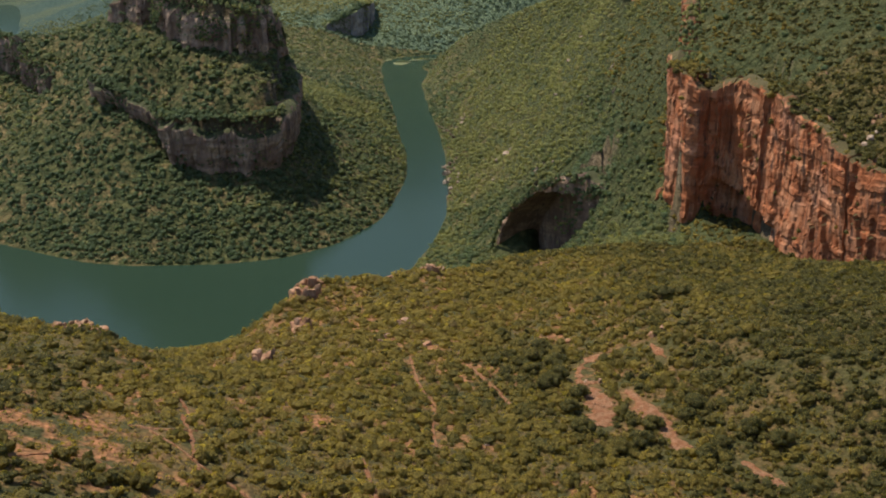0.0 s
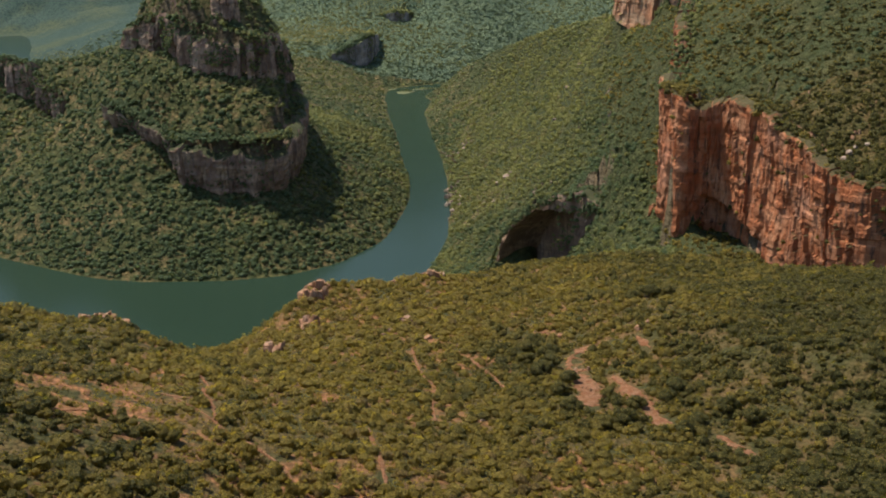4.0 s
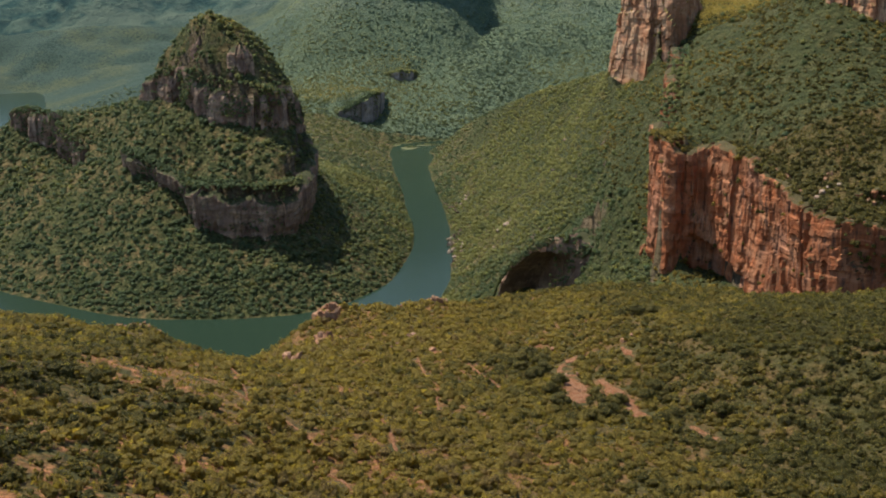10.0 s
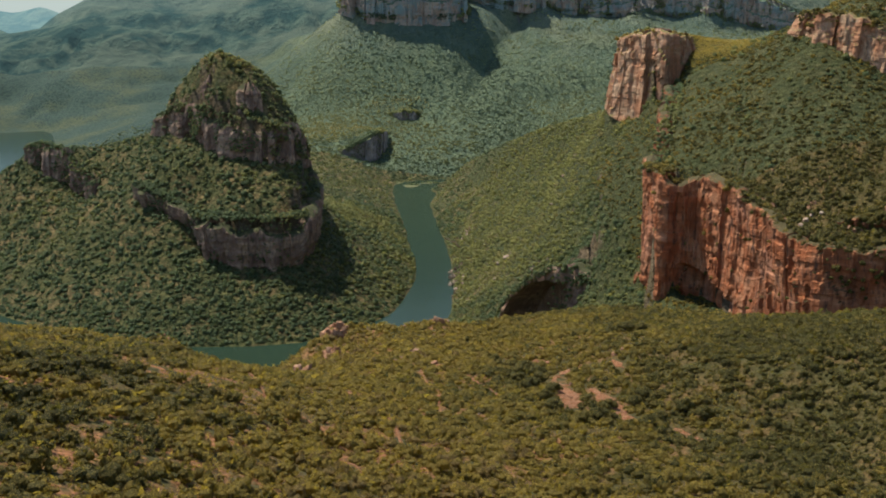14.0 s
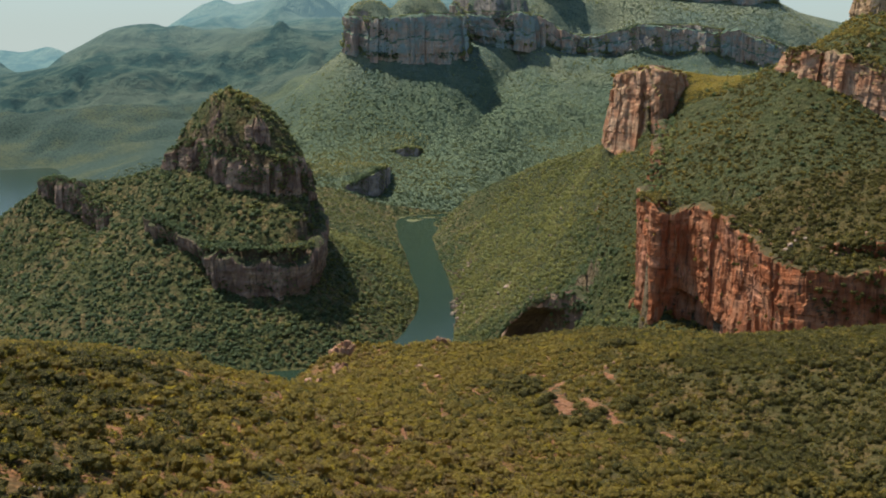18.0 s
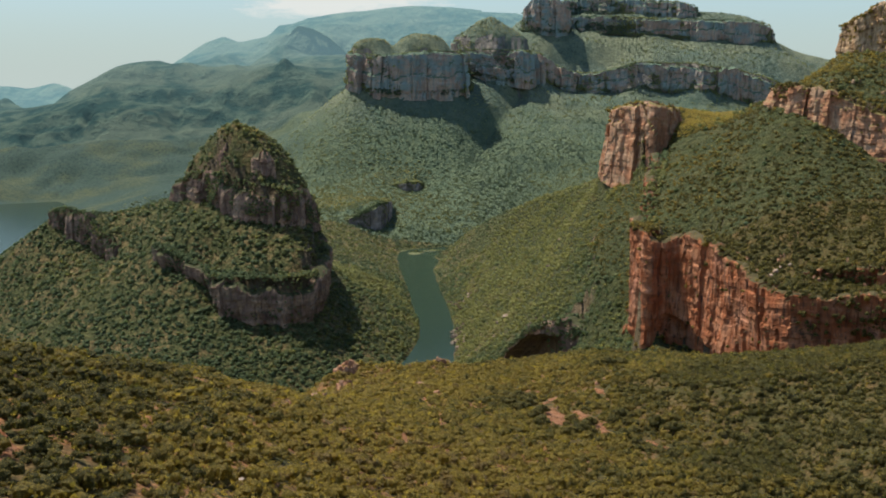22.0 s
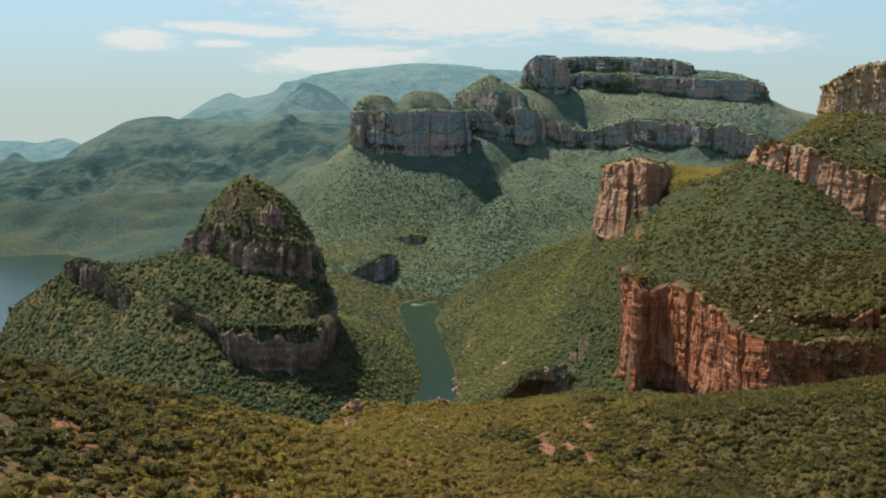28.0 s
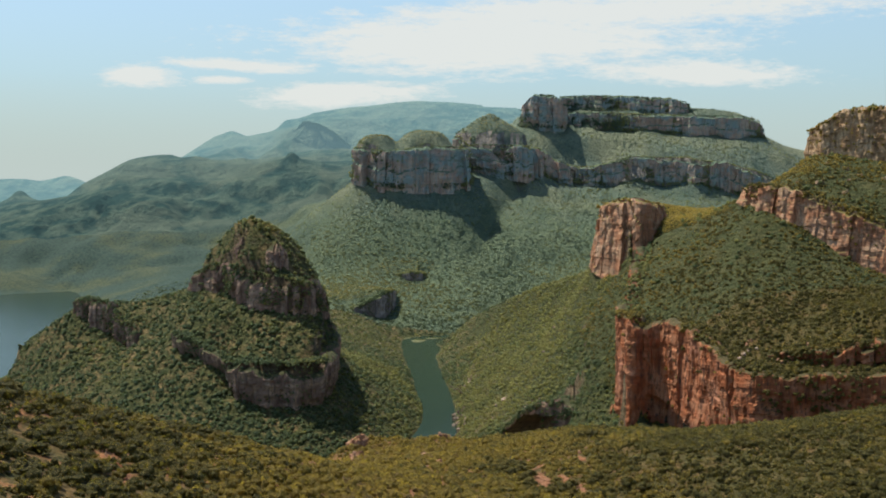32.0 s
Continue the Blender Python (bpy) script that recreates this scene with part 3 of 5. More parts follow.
ys = np.array(ys[: len(ys) // 16 * 16])
COLS = 512


def half_width(y):
    return 260 + 0.57 * np.maximum(y, 0)


GX = np.linspace(-1, 1, COLS)[None, :] * half_width(ys)[:, None]
GY = np.repeat(ys[:, None], COLS, 1)


def cell_of(x, y):
    r = np.interp(y, ys, np.arange(len(ys)))
    c = (x / half_width(y) + 1) / 2 * (COLS - 1)
    return r, c


def sketch():
    """Known heights along the lines, as sums and counts on the sheet."""
    known, count = np.zeros(GX.shape), np.zeros(GX.shape)
    spots = []
    for pts in LINES.values():
        spots.append(line_samples(pts, 2.0))
    for pts in CLIFFS.values():
        s = line_samples(pts, 1.5)
        n = side_normals(s)
        gap, inset = 3.0 + 0.0030 * np.mean(s[:, 1]), np.where((pts is CLIFFS["red"]) & (s[:, 1:2] > 870) & (s[:, 1:2] < 990), 4.0, 1.0)
        if s[0, 1] > 2500:
            s[:, 2] += 22 * np.clip(fractal(s[:, 0], s[:, 1], 75, 3, 19) + 0.1, 0, 1)
        if pts is CLIFFS["cave"]:
            s = np.c_[s[:, :2] - n * 33.0, s[:, 2:]]
        spots += [np.c_[s[:, :2] - n * inset, s[:, 2]], np.c_[s[:, :2] - n * (inset + gap), s[:, 3]], np.c_[s[:, :2] - n * (inset + 1.5 * gap), s[:, 3] + 0.5]]
    p = np.concatenate(spots)
    r, c = cell_of(p[:, 0], p[:, 1])
    r, c = np.round(r).astype(int), np.round(c).astype(int)
    ok = (r >= 0) & (r < len(ys)) & (c >= 0) & (c < COLS)
    np.add.at(known, (r[ok], c[ok]), p[ok, 2])
    np.add.at(count, (r[ok], c[ok]), 1)
    return known, count


def relax(z, fixed, val, rounds):
    for k in range(rounds):
        q = np.pad(z, 1, mode="edge")
        z = np.where(fixed, val, (q[:-2, 1:-1] + q[2:, 1:-1] + q[1:-1, :-2] + q[1:-1, 2:]) / 4)
    return z


def fill():
    """A sheet stretched over the known lines, from coarse to fine."""
    known, count = sketch()
    near = (count > 0).astype(float)
    for _ in range(7):
        q = np.pad(near, 1, mode="edge")
        near = np.maximum.reduce([near, 0.86 * q[:-2, 1:-1], 0.86 * q[2:, 1:-1], 0.86 * q[1:-1, :-2], 0.86 * q[1:-1, 2:]])
    stack = [(known, count)]
    for _ in range(4):
        k, c = stack[-1]
        h, w = k.shape
        fold = lambda a: a.reshape(h // 2, 2, w // 2, 2).sum((1, 3))
        stack.append((fold(k), fold(c)))
    z = None
    for level, (k, c) in enumerate(reversed(stack)):
        fixed = c > 0
        val = np.where(fixed, k / np.maximum(c, 1), 0)
        z = np.full(k.shape, val[fixed].mean()) if z is None else np.repeat(np.repeat(z, 2, 0), 2, 1)
        z = relax(z, fixed, val, 600 if level == 0 else 160)
    return z, 1 - 0.85 * near


# rounded summits: centre, half-widths, top, foot, fullness
DOMES = ((-227, 1342, 84, 66, 243, 168, 1.9), (-160, 2664, 52, 46, 393, 354, 3.4), (-50, 2674, 78, 58, 404, 354, 3.2), (108, 2822, 84, 62, 450, 396, 1.15), (250, 2972, 46, 34, 508, 470, 2.4),
         (-489, 3660, 44, 80, 372, 300, 2.0), (-1425, 3850, 50, 90, 245, 180, 2.0))


def smooth(z, rounds):
    for _ in range(rounds):
        q = np.pad(z, 1, mode="edge")
        nb = [q[:-2, 1:-1], q[2:, 1:-1], q[1:-1, :-2], q[1:-1, 2:]]
        span = np.maximum.reduce(nb) - np.minimum.reduce(nb)
        z = np.where(span < 7.0 + 0.003 * GY, 0.5 * z + 0.125 * sum(nb), z)
    return z


GZ, FREE = fill()
GZ = smooth(GZ, 8)
for cx, cy, rx, ry, top, foot, full in DOMES:
    r = np.sqrt(((GX - cx) / rx) ** 2 + ((GY - cy) / ry) ** 2) * (1 + 0.12 * lattice(np.arctan2(GY - cy, GX - cx) * 2.2 + 40, GX * 0 + cx, 77))
    if cx == -227:
        loop = np.array([q[:2] for q in CLIFFS["butte_high"]], float) * 0.93 + np.array((-217, 1343)) * 0.07
        inside = np.zeros(GX.shape, bool)
        for (ax, ay), (bx, by) in zip(loop, np.roll(loop, -1, 0)):
            inside ^= ((ay > GY) != (by > GY)) & (GX < (bx - ax) * (GY - ay) / (by - ay + 1e-9) + ax)
        edge = np.full(GX.shape, 99.0)
        for (ax, ay), (bx, by) in zip(loop[:-1], loop[1:]):
            t = np.clip(((GX - ax) * (bx - ax) + (GY - ay) * (by - ay)) / ((bx - ax) ** 2 + (by - ay) ** 2), 0, 1)
            edge = np.minimum(edge, np.hypot(GX - ax - t * (bx - ax), GY - ay - t * (by - ay)))
        r = np.where(inside, r, 9)
    bulk = foot + (top - foot) * (1 - np.clip(r, 0, 1) ** full)
    if cx == -227:
        bulk = np.minimum(bulk, np.maximum(GZ, 172) + 1.75 * edge + 5 * fractal(GX, GY, 14, 2, 71))
    GZ = np.where(r < 1, np.maximum(GZ, bulk), GZ)
far = np.clip((GY - 700) / 2500, 0, 1)
cuts = 22 * np.exp(-(((GY - 3050) / 150) ** 2)) * (GX < -150) + 34 * np.exp(-(((GY - 3420) / 210) ** 2)) + 30 * np.exp(-(((GY - 4250) / 180) ** 2)) + 24 * np.exp(-(((GY - 2460) / 95) ** 2)) + 20 * np.exp(-(((GY - 2745) / 45) ** 2)) * (GX > 190)
GZ = GZ - FREE * cuts * np.clip(GZ / 60, 0, 1) * (0.9 - 1.6 * np.abs(lattice(GX / 120 + 0.4 * lattice(GX / 90, GY / 90, 91), GY / 420, 90)) + 0.3 * fractal(GX, GY, 110, 3, 95))
amp = np.clip(GZ / 25, 0.1, 1) * (1.3 + 8.0 * far) * (FREE + (1 - FREE) * 0.5 * (GY < 2000))
GZ = GZ + amp * fractal(GX, GY, 46, 2, 3) * (1 - far) + amp * fractal(GX, GY, 190, 4, 11) * far + 0.5 * np.clip(GZ / 10, 0, 1) * fractal(GX, GY, 9, 2, 23)
GZ = GZ + np.clip((GY - 2950) / 300, 0, 1) * np.clip(GZ / 80, 0, 1) * FREE * 7 * np.sin(GZ * 2 * np.pi / 62 + 2.2 * fractal(GX, GY, 260, 2, 41)) * (0.6 + 0.4 * lattice(GX / 170, GY / 170, 43))

SHEET = np.stack([GX, GY, GZ], -1)
CUTS = [0, int(np.searchsorted(ys, 850)), int(np.searchsorted(ys, 2140)), int(np.searchsorted(ys, 3270)), len(ys) - 1]


def sheet_part(name, k, mat, label):
    rows = SHEET[CUTS[k] : CUTS[k + 1] + 1]
    return tagged(link_mesh(name, rows.reshape(-1, 3), grid_faces(len(rows), COLS), mat), label, "ground", kind="structure")


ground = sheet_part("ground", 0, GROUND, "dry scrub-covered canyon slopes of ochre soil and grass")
sheet_part("ground_canyon", 1, GROUND_MID, "forest floor of the canyon slopes, coloured dark as shade")
sheet_part("ground_mountains", 2, GROUND_FAR, "wooded mountain slopes beyond the river, tinted blue-green for haze")
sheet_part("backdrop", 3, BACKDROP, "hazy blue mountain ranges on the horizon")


def ground_at(x, y):
    """Height of the ground sheet itself, between its corners."""
    x, y = np.atleast_1d(np.asarray(x, float)), np.atleast_1d(np.asarray(y, float))
    r = np.clip(np.searchsorted(ys, y) - 1, 0, len(ys) - 2)
    v = np.clip((y - ys[r]) / (ys[r + 1] - ys[r]), 0, 1)

    def on(row):
        w = half_width(ys[row])
        s = np.clip((x / w + 1) / 2 * (COLS - 1), 0, COLS - 1.001)
        c = s.astype(int)
        return GZ[row, c] * (1 - s + c) + GZ[row, c + 1] * (s - c)

    return on(r) * (1 - v) + on(r + 1) * v


water = tagged(link_mesh("water", [(-3200, 500, 0), (3200, 500, 0), (3200, 4900, 0), (-3200, 4900, 0)], [(0, 1, 2, 3)], WATER, False),
               "calm dark green reservoir water between wooded banks", "water", kind="structure")


# ---- cliffs ----
def cliff_sheet(pts, du, dv, seed, rough, lean=0.0, scale=1.0, hollow=None, bench=None, fold=1.0, jag=0.0, under=0.0, arch=None, brow=0.9, rib=1.0):
    """The face of a cliff: upright ribs and joints, beds and ledges, with a lip that runs back into the hill."""
    s = line_samples(pts, du)
    run = np.r_[0, np.cumsum(np.linalg.norm(np.diff(s[:, :2], axis=0), axis=1))]
    w = max(1, int(14 * scale / du))
    pad = np.pad(s[:, :2], ((w, w), (0, 0)), mode="edge")
    sm = np.stack([np.convolve(pad[:, k], np.ones(2 * w + 1) / (2 * w + 1), "valid") for k in (0, 1)], 1)
    n = side_normals(sm)
    tall = max((s[:, 3] - s[:, 2]).max() + 10, 8)
    rows = max(6, int(tall / dv))
    v = np.linspace(0, 1, rows)[:, None]
    foot, rim = s[:, 2] - 6 * scale, s[:, 3] + (0.8 + 1.6 * lattice(run / (5 * scale), run * 0 + 3.3, seed)) * scale + jag * (s[:, 3] - s[:, 2]) * (fractal(run, run * 0 + 7.7, 26 * scale, 3, seed + 60) - 0.35)
    z = foot + (rim - foot) * v
    u = np.repeat(run[None], rows, 0)
    slant = z / (46 * scale)
    wide = fold * lattice(u / (33 * scale) + 0.35 * slant, 0.6 * slant, seed + 20, True) + 0.7 * lattice(u / (15 * scale) - 0.5 * slant, slant, seed + 21, True)
    def joints(across, up, k):
        return lattice(np.floor(u / (across * scale) + 0.9 * lattice(u / (40 * scale), z / (26 * scale), k + 9)) * 3.7, np.floor(z / (up * scale) + 0.9 * lattice(u / (6 * scale), u * 0, k + 8)) * 1.9, k)

    cols = 0.8 * joints(4.6, 30, seed + 1) + 1.3 * joints(11, 60, seed + 51) + 0.3 * joints(2.4, 12, seed + 55)
    beds = lattice(np.floor(z / (3.4 * scale) + 0.8 * lattice(u / (24 * scale), z * 0, seed + 2)) * 5.1, np.floor(u / (11 * scale)), seed + 3)
    fine = lattice(u / (1.9 * scale), z / (2.6 * scale), seed + 4, True)
    out = rough * scale * (2.2 * wide + 1.5 * rib * cols + 0.7 * beds + 0.3 * fine + 0.9 * (fold - 1)) + 2.4 * scale + lean * (v - 0.5) 
    out = out - (np.maximum(out, 0) + 1.5 * scale) * np.clip((v - brow) / (1 - brow), 0, 1) ** 2
    if arch:
        a, b, high, low, depth = arch
        e = (u - a) / (b - a)
        out = out - depth * np.clip(4 * np.minimum(e, 1 - e), 0, 1) * np.clip((high + (low - high) * np.clip(e, 0, 1) ** 1.3 - z) / 3 + 0.5, 0, 1)
    out = out - under * np.clip(lattice(u / (22 * scale), u * 0 + 1.7, seed + 31) + 0.35, 0, 1) * np.clip((0.34 - v) / 0.12, 0, 1)
    cap = 1.0
    if hollow:
        a, b, depth = hollow
        vault = np.clip(1 - ((u - (a + b) / 2) / ((b - a) / 2)) ** 2, 0, 1)
        out = out * 0.5 - depth * vault**0.14 * np.clip((0.66 + 0.28 * vault - v) / 0.1, 0, 1)
        cap = 3.0
    if bench:
        out = out - bench * scale * np.clip((v - 0.5 - 0.2 * lattice(u / (15 * scale), u * 0 + 5.5, seed + 33)) / 0.06, 0, 1) + 0.5 * bench * scale
    xy = s[None, :, :2] + n[None] * out[..., None]
    face = np.concatenate([xy, z[..., None]], -1)
    back = [np.concatenate([s[:, :2] - n * d * scale * cap, (rim + 0.4 * scale)[:, None] - dz * scale], -1)[None] for d, dz in ((2.5, 0.9), (6.0, 2.6), (9.0, 7.0))]
    return np.concatenate([face, *back], 0)


def bays(count, width, rng):
    cut = [0]
    while cut[-1] < count - 1:
        cut.append(cut[-1] + max(3, int(width * rng.uniform(0.45, 1.6))))
    cut[-1] = count - 1
    return cut


def cliff(name, key, du, dv, seed, mat, label, rough=1.0, lean=0.0, scale=1.0, bay=16.0, hollow=None, bench=None, fold=1.0, jag=0.0, under=0.0, arch=None, step=1.0, brow=0.9, rib=1.0):
    """A cliff built of jointed bays, each a block of its own that stands proud of or behind its neighbours."""
    rng = np.random.RandomState(seed)
    pts = CLIFFS[key]
    sheet = cliff_sheet(pts, du, dv, seed, rough, lean, scale, hollow, bench, fold, jag, under, arch, brow, rib)
    rows, cols = sheet.shape[:2]
    n = side_normals(line_samples(pts, du))
    top = tagged(new(name), label, "cliff")
    top.location = (*pts[len(pts) // 2][:2], pts[len(pts) // 2][2])
    cut = bays(cols, bay * scale / du, rng)
    for a, b in zip(cut[:-1], cut[1:]):
        blk = sheet[:, a : b + 1].copy()
        push = rng.uniform(-1.6, 1.9) * scale * rough * step
        blk[:-3, :, :2] += n[a : b + 1] * push * np.clip((1 - np.linspace(0, 1, rows - 3)) / (1 - brow), 0, 1)[:, None, None]
        blk[:, :, 2] += (rng.uniform(-1.5, 1.0) - jag * rng.uniform(0, 14)) * scale * np.linspace(0, 1, rows)[:, None]
        ends = [blk[:, :1].copy(), blk[:, -1:].copy()]
        for e, j in zip(ends, (a, b)):
            e[..., :2] -= n[j] * 7 * scale
        blk = np.concatenate([ends[0], blk, ends[1]], 1) - np.array(top.location)
        ob = link_mesh("buttress", blk.reshape(-1, 3), grid_faces(*blk.shape[:2]), mat, False)
        ob.parent = top
    return top


cliff("cliff", "red", 1.2, 1.4, 40, RED, "tall sunlit red rock cliff with upright joints", 0.8, 1, bay=24, fold=1.7, jag=0.05, arch=(216, 288, 123, 106, 8.0), brow=0.97, step=0.9, rib=0.95)
cliff("upper_cliff", "upper_step", 1.5, 1.5, 46, RED, "short broken red rock step above the tall cliff", 1.0, 3, bay=9, jag=0.45, under=4, step=1.6)
cliff("cave_cliff", "cave", 1.5, 1.6, 50, BROWN, "dark overhanging rock hollow in a wooded spur", 0.7, hollow=(14, 104, 32), bay=200)
cliff("butte_cliff", "butte_low", 2.0, 2.0, 60, BROWN, "shaded brown rock wall at the foot of a butte", 0.9, 4, fold=2.0, jag=0.3, under=4, step=1.4, brow=0.86)
cliff("butte_fin", "butte_fins", 1.5, 1.5, 75, BROWN, "weathered brown rock fins near the summit of a butte", 1.0, -3, jag=0.3, bay=8, step=1.6, brow=0.7)
cliff("butte_fin", "butte_fins_low", 1.5, 1.5, 76, BROWN, "weathered brown rock fins near the summit of a butte", 1.0, -3, jag=0.3, bay=8, step=1.6, brow=0.7)
cliff("butte_crag", "butte_high", 2.0, 2.0, 70, BROWN, "weathered brown crag round the top of a butte", 1.2, -4, fold=2.0, jag=0.26, bay=11, step=1.7, brow=0.74)
cliff("shoulder_cliff", "shoulder", 2.0, 2.0, 80, BROWN, "low row of brown rock pillars on a ridge", 1.2, fold=1.5, jag=0.25, bay=9, brow=0.7)
cliff("crag", "crag", 1.8, 1.8, 90, ROSE, "jointed red rock crag under a grassy top", 0.6, -9, 1.8, fold=1.6, jag=0.05, bay=6, step=1.5, brow=0.97, rib=1.1)
cliff("cliff_band", "band_right", 1.5, 1.5, 100, ROSE, "band of pillared pink rock across a hillside", 0.9, -6, fold=1.5, jag=0.14, bay=10, step=1.4, brow=0.97, rib=0.7)
cliff("crag_tower", "crag_right", 1.6, 1.6, 110, OCHRE, "pale ochre rock crag high on a hillside", 1.0, -4)
for nm, key, lb in (("rock_promontory", "promontory", "shade-toned rock nose above the river bank"), ("rock_ledge", "ledge", "low shade-toned rock ledge on a wooded slope")):
    cliff(nm, key, 3.0, 3.0, 120 + len(key), SHADEROCK, lb, 0.85, 0, 1.3, fold=1.6, jag=0.05, brow=0.94)
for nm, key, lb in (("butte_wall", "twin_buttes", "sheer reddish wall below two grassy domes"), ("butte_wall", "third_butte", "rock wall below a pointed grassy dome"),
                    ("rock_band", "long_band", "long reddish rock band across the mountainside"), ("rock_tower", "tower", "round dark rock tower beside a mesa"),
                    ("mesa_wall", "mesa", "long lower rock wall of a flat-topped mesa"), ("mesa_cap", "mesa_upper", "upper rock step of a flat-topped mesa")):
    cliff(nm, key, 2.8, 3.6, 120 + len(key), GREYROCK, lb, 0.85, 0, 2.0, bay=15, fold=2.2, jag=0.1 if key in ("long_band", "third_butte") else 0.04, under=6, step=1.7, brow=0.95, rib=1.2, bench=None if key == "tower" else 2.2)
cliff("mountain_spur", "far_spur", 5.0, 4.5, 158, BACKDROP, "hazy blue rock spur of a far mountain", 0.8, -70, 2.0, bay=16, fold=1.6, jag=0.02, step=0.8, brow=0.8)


# ---- scrub and forest ----
def crown_shapes(level, sprays, count, seed, spray=0.33, lobes=1):
    """Crowns: one or more lumpy cores with loose sprays of leaves standing off them."""
    rng = np.random.RandomState(seed)
    bm = bmesh.new()
    bmesh.ops.create_icosphere(bm, subdivisions=max(level, 1), radius=1.0)
    v = np.array([q.co for q in bm.verts])
    f = np.array([[q.index for q in face.verts] for face in bm.faces if face.calc_center_median().z > -0.45])
    bm.free()
    out = []
    for _ in range(count):
        mids, radii, cores = [], [], []
        for k in range(lobes):
            an = k * 6.283 / lobes + rng.uniform(-0.5, 0.5)
            r = 0.0 if lobes == 1 else rng.uniform(0.35, 0.62)
            mids.append((math.cos(an) * r, math.sin(an) * r, 0.0 if lobes == 1 else rng.uniform(-0.15, 0.4)))
            radii.append(1.0 if lobes == 1 else rng.uniform(0.42, 0.68))
            cores.append(v * rng.uniform(0.62, 1.02, (len(v), 1)) * radii[-1] + mids[-1])
        tris = np.zeros((0, 3)).tolist()
        for k in range(sprays):
            d = rng.normal(size=3)
            d[2] = abs(d[2]) * 1.1 - 0.25
            d /= np.linalg.norm(d)
            c = mids[k % lobes] + d * radii[k % lobes] * rng.uniform(0.78, 1.08)
            t = np.cross(d, rng.normal(size=3))
            t /= np.linalg.norm(t)
            q = np.cross(d, t) + 0.75 * d * rng.uniform(-1, 1)
            r = spray * rng.uniform(0.5, 1.3)
            tris += [c + t * r, c - t * r * rng.uniform(0.4, 1), c + q * r * rng.uniform(0.7, 1.5)]
        w = np.concatenate(cores + [np.array(tris).reshape(-1, 3)])
        w[:, 2] = np.where(w[:, 2] < -0.25, -0.25 + 0.15 * w[:, 2], w[:, 2]) * rng.uniform(0.65, 1.0)
        out.append(w)
    base = lobes * len(v)
    fs = [f + k * len(v) for k in range(lobes)] + [np.arange(3 * sprays).reshape(-1, 3) + base]
    if level == 0:
        return np.array(out)[:, base:], fs[-1] - base
    return np.array(out), np.concatenate(fs)


def scatter(name, label, mat, x, y, size, level, sprays, seed, sink=0.1, z=None, lobes=1, spray=0.33, tall=1.0):
    rng = np.random.RandomState(seed)
    shapes, f = crown_shapes(level, sprays, 30, seed, spray, lobes)
    z = ground_at(x, y) if z is None else z
    n, k = len(x), shapes.shape[1]
    pick = rng.randint(0, len(shapes), n)
    turn, sx, sz = rng.uniform(0, 6.283, n), rng.uniform(0.85, 1.15, n), rng.uniform(0.9, 1.5, n)
    base = shapes[pick] * (size * 0.5)[:, None, None]
    c, s = np.cos(turn)[:, None], np.sin(turn)[:, None]
    v = np.empty((n, k, 3), np.float32)
    v[..., 0] = (base[..., 0] * c - base[..., 1] * s) * sx[:, None] + x[:, None]
    v[..., 1] = (base[..., 0] * s + base[..., 1] * c) + y[:, None]
    v[..., 2] = base[..., 2] * tall * sz[:, None] + (z + size * (0.22 - sink))[:, None]
    faces = (f[None] + (np.arange(n) * k)[:, None, None]).reshape(-1, 3)
    ob = link_mesh(name, v.reshape(-1, 3), faces, mat, mat in (LEAF_MID, LEAF_FAR))
    tone = ob.data.attributes.new("tone", "FLOAT", "POINT")
    # place terms put slope shade, haze and picture-edge darkening into the plants' tone
    mood = np.clip(0.45 + 0.2 * (y < 850) - 0.48 * np.clip((x - 20) / 90, -0.4, 1.2) * (y < 850) - 0.42 * np.clip((-x - 45) / 60, 0, 1) * (y > 430) * (y < 720) + (0.42 + 0.4 * (y > 2130)) * fractal(x, y, 120, 4, 31) + 0.3 * fractal(x, y, 26, 2, 37) + 0.4 * np.exp(-((x / 45) ** 2) - ((y - 510) / 70) ** 2) - 0.28 * np.clip((x - 70) / 50, 0, 1) * (y < 680) + 0.08 * (x > 160) * (y > 780) * (y < 1180) - 0.55 * (y < 460) * np.clip((-x - 25) / 45, 0, 1) + (y > 850) * (-0.6 * np.clip((-x - 200) / 120, 0, 1) * (y < 1900) + 0.58 * np.clip((y - 1120) / 120, 0, 1) * np.clip((x - 5) / 40, 0, 1) * (y < 1800) - 0.12 - 0.3 * (y < 1240) * (y > 1000) * np.clip((-x - 60) / 60, 0, 1) - 0.1 * (y > 2130) * np.clip((x + 90) / 80, 0, 1) * np.clip((2520 - y) / 150, 0, 1) + 0.4 * np.exp(-(((x + 190) / 130) ** 2) - ((y - 2330) / 150) ** 2) + 0.25 * np.clip((y - 2420) / 150, 0, 1) * np.clip((-x - 60) / 80, 0, 1) + 0.2 * np.exp(-(((x + 225) / 90) ** 2) - ((y - 1330) / 60) ** 2) - 0.3 * np.exp(-(((x - 110) / 50) ** 2) - ((y - 1020) / 70) ** 2)) + 0.5 * (y < 520) * np.exp(-(((x - 12) / 42) ** 2)) - 0.15 * (y < 850) * np.clip((-x - 60) / 40, 0, 1) + rng.normal(0, 1, n) * (0.24 - 0.13 * (y > 2130)) + 0.6 * np.exp(-(((x - 235) / 70) ** 2) - ((y - 1275) / 40) ** 2), 0, 1)
    mood = np.where((mood > 0.88) & (rng.uniform(0, 1, n) > 0.22), 0.86, mood)
    tone.data.foreach_set("value", np.repeat(mood, k).astype(np.float32))
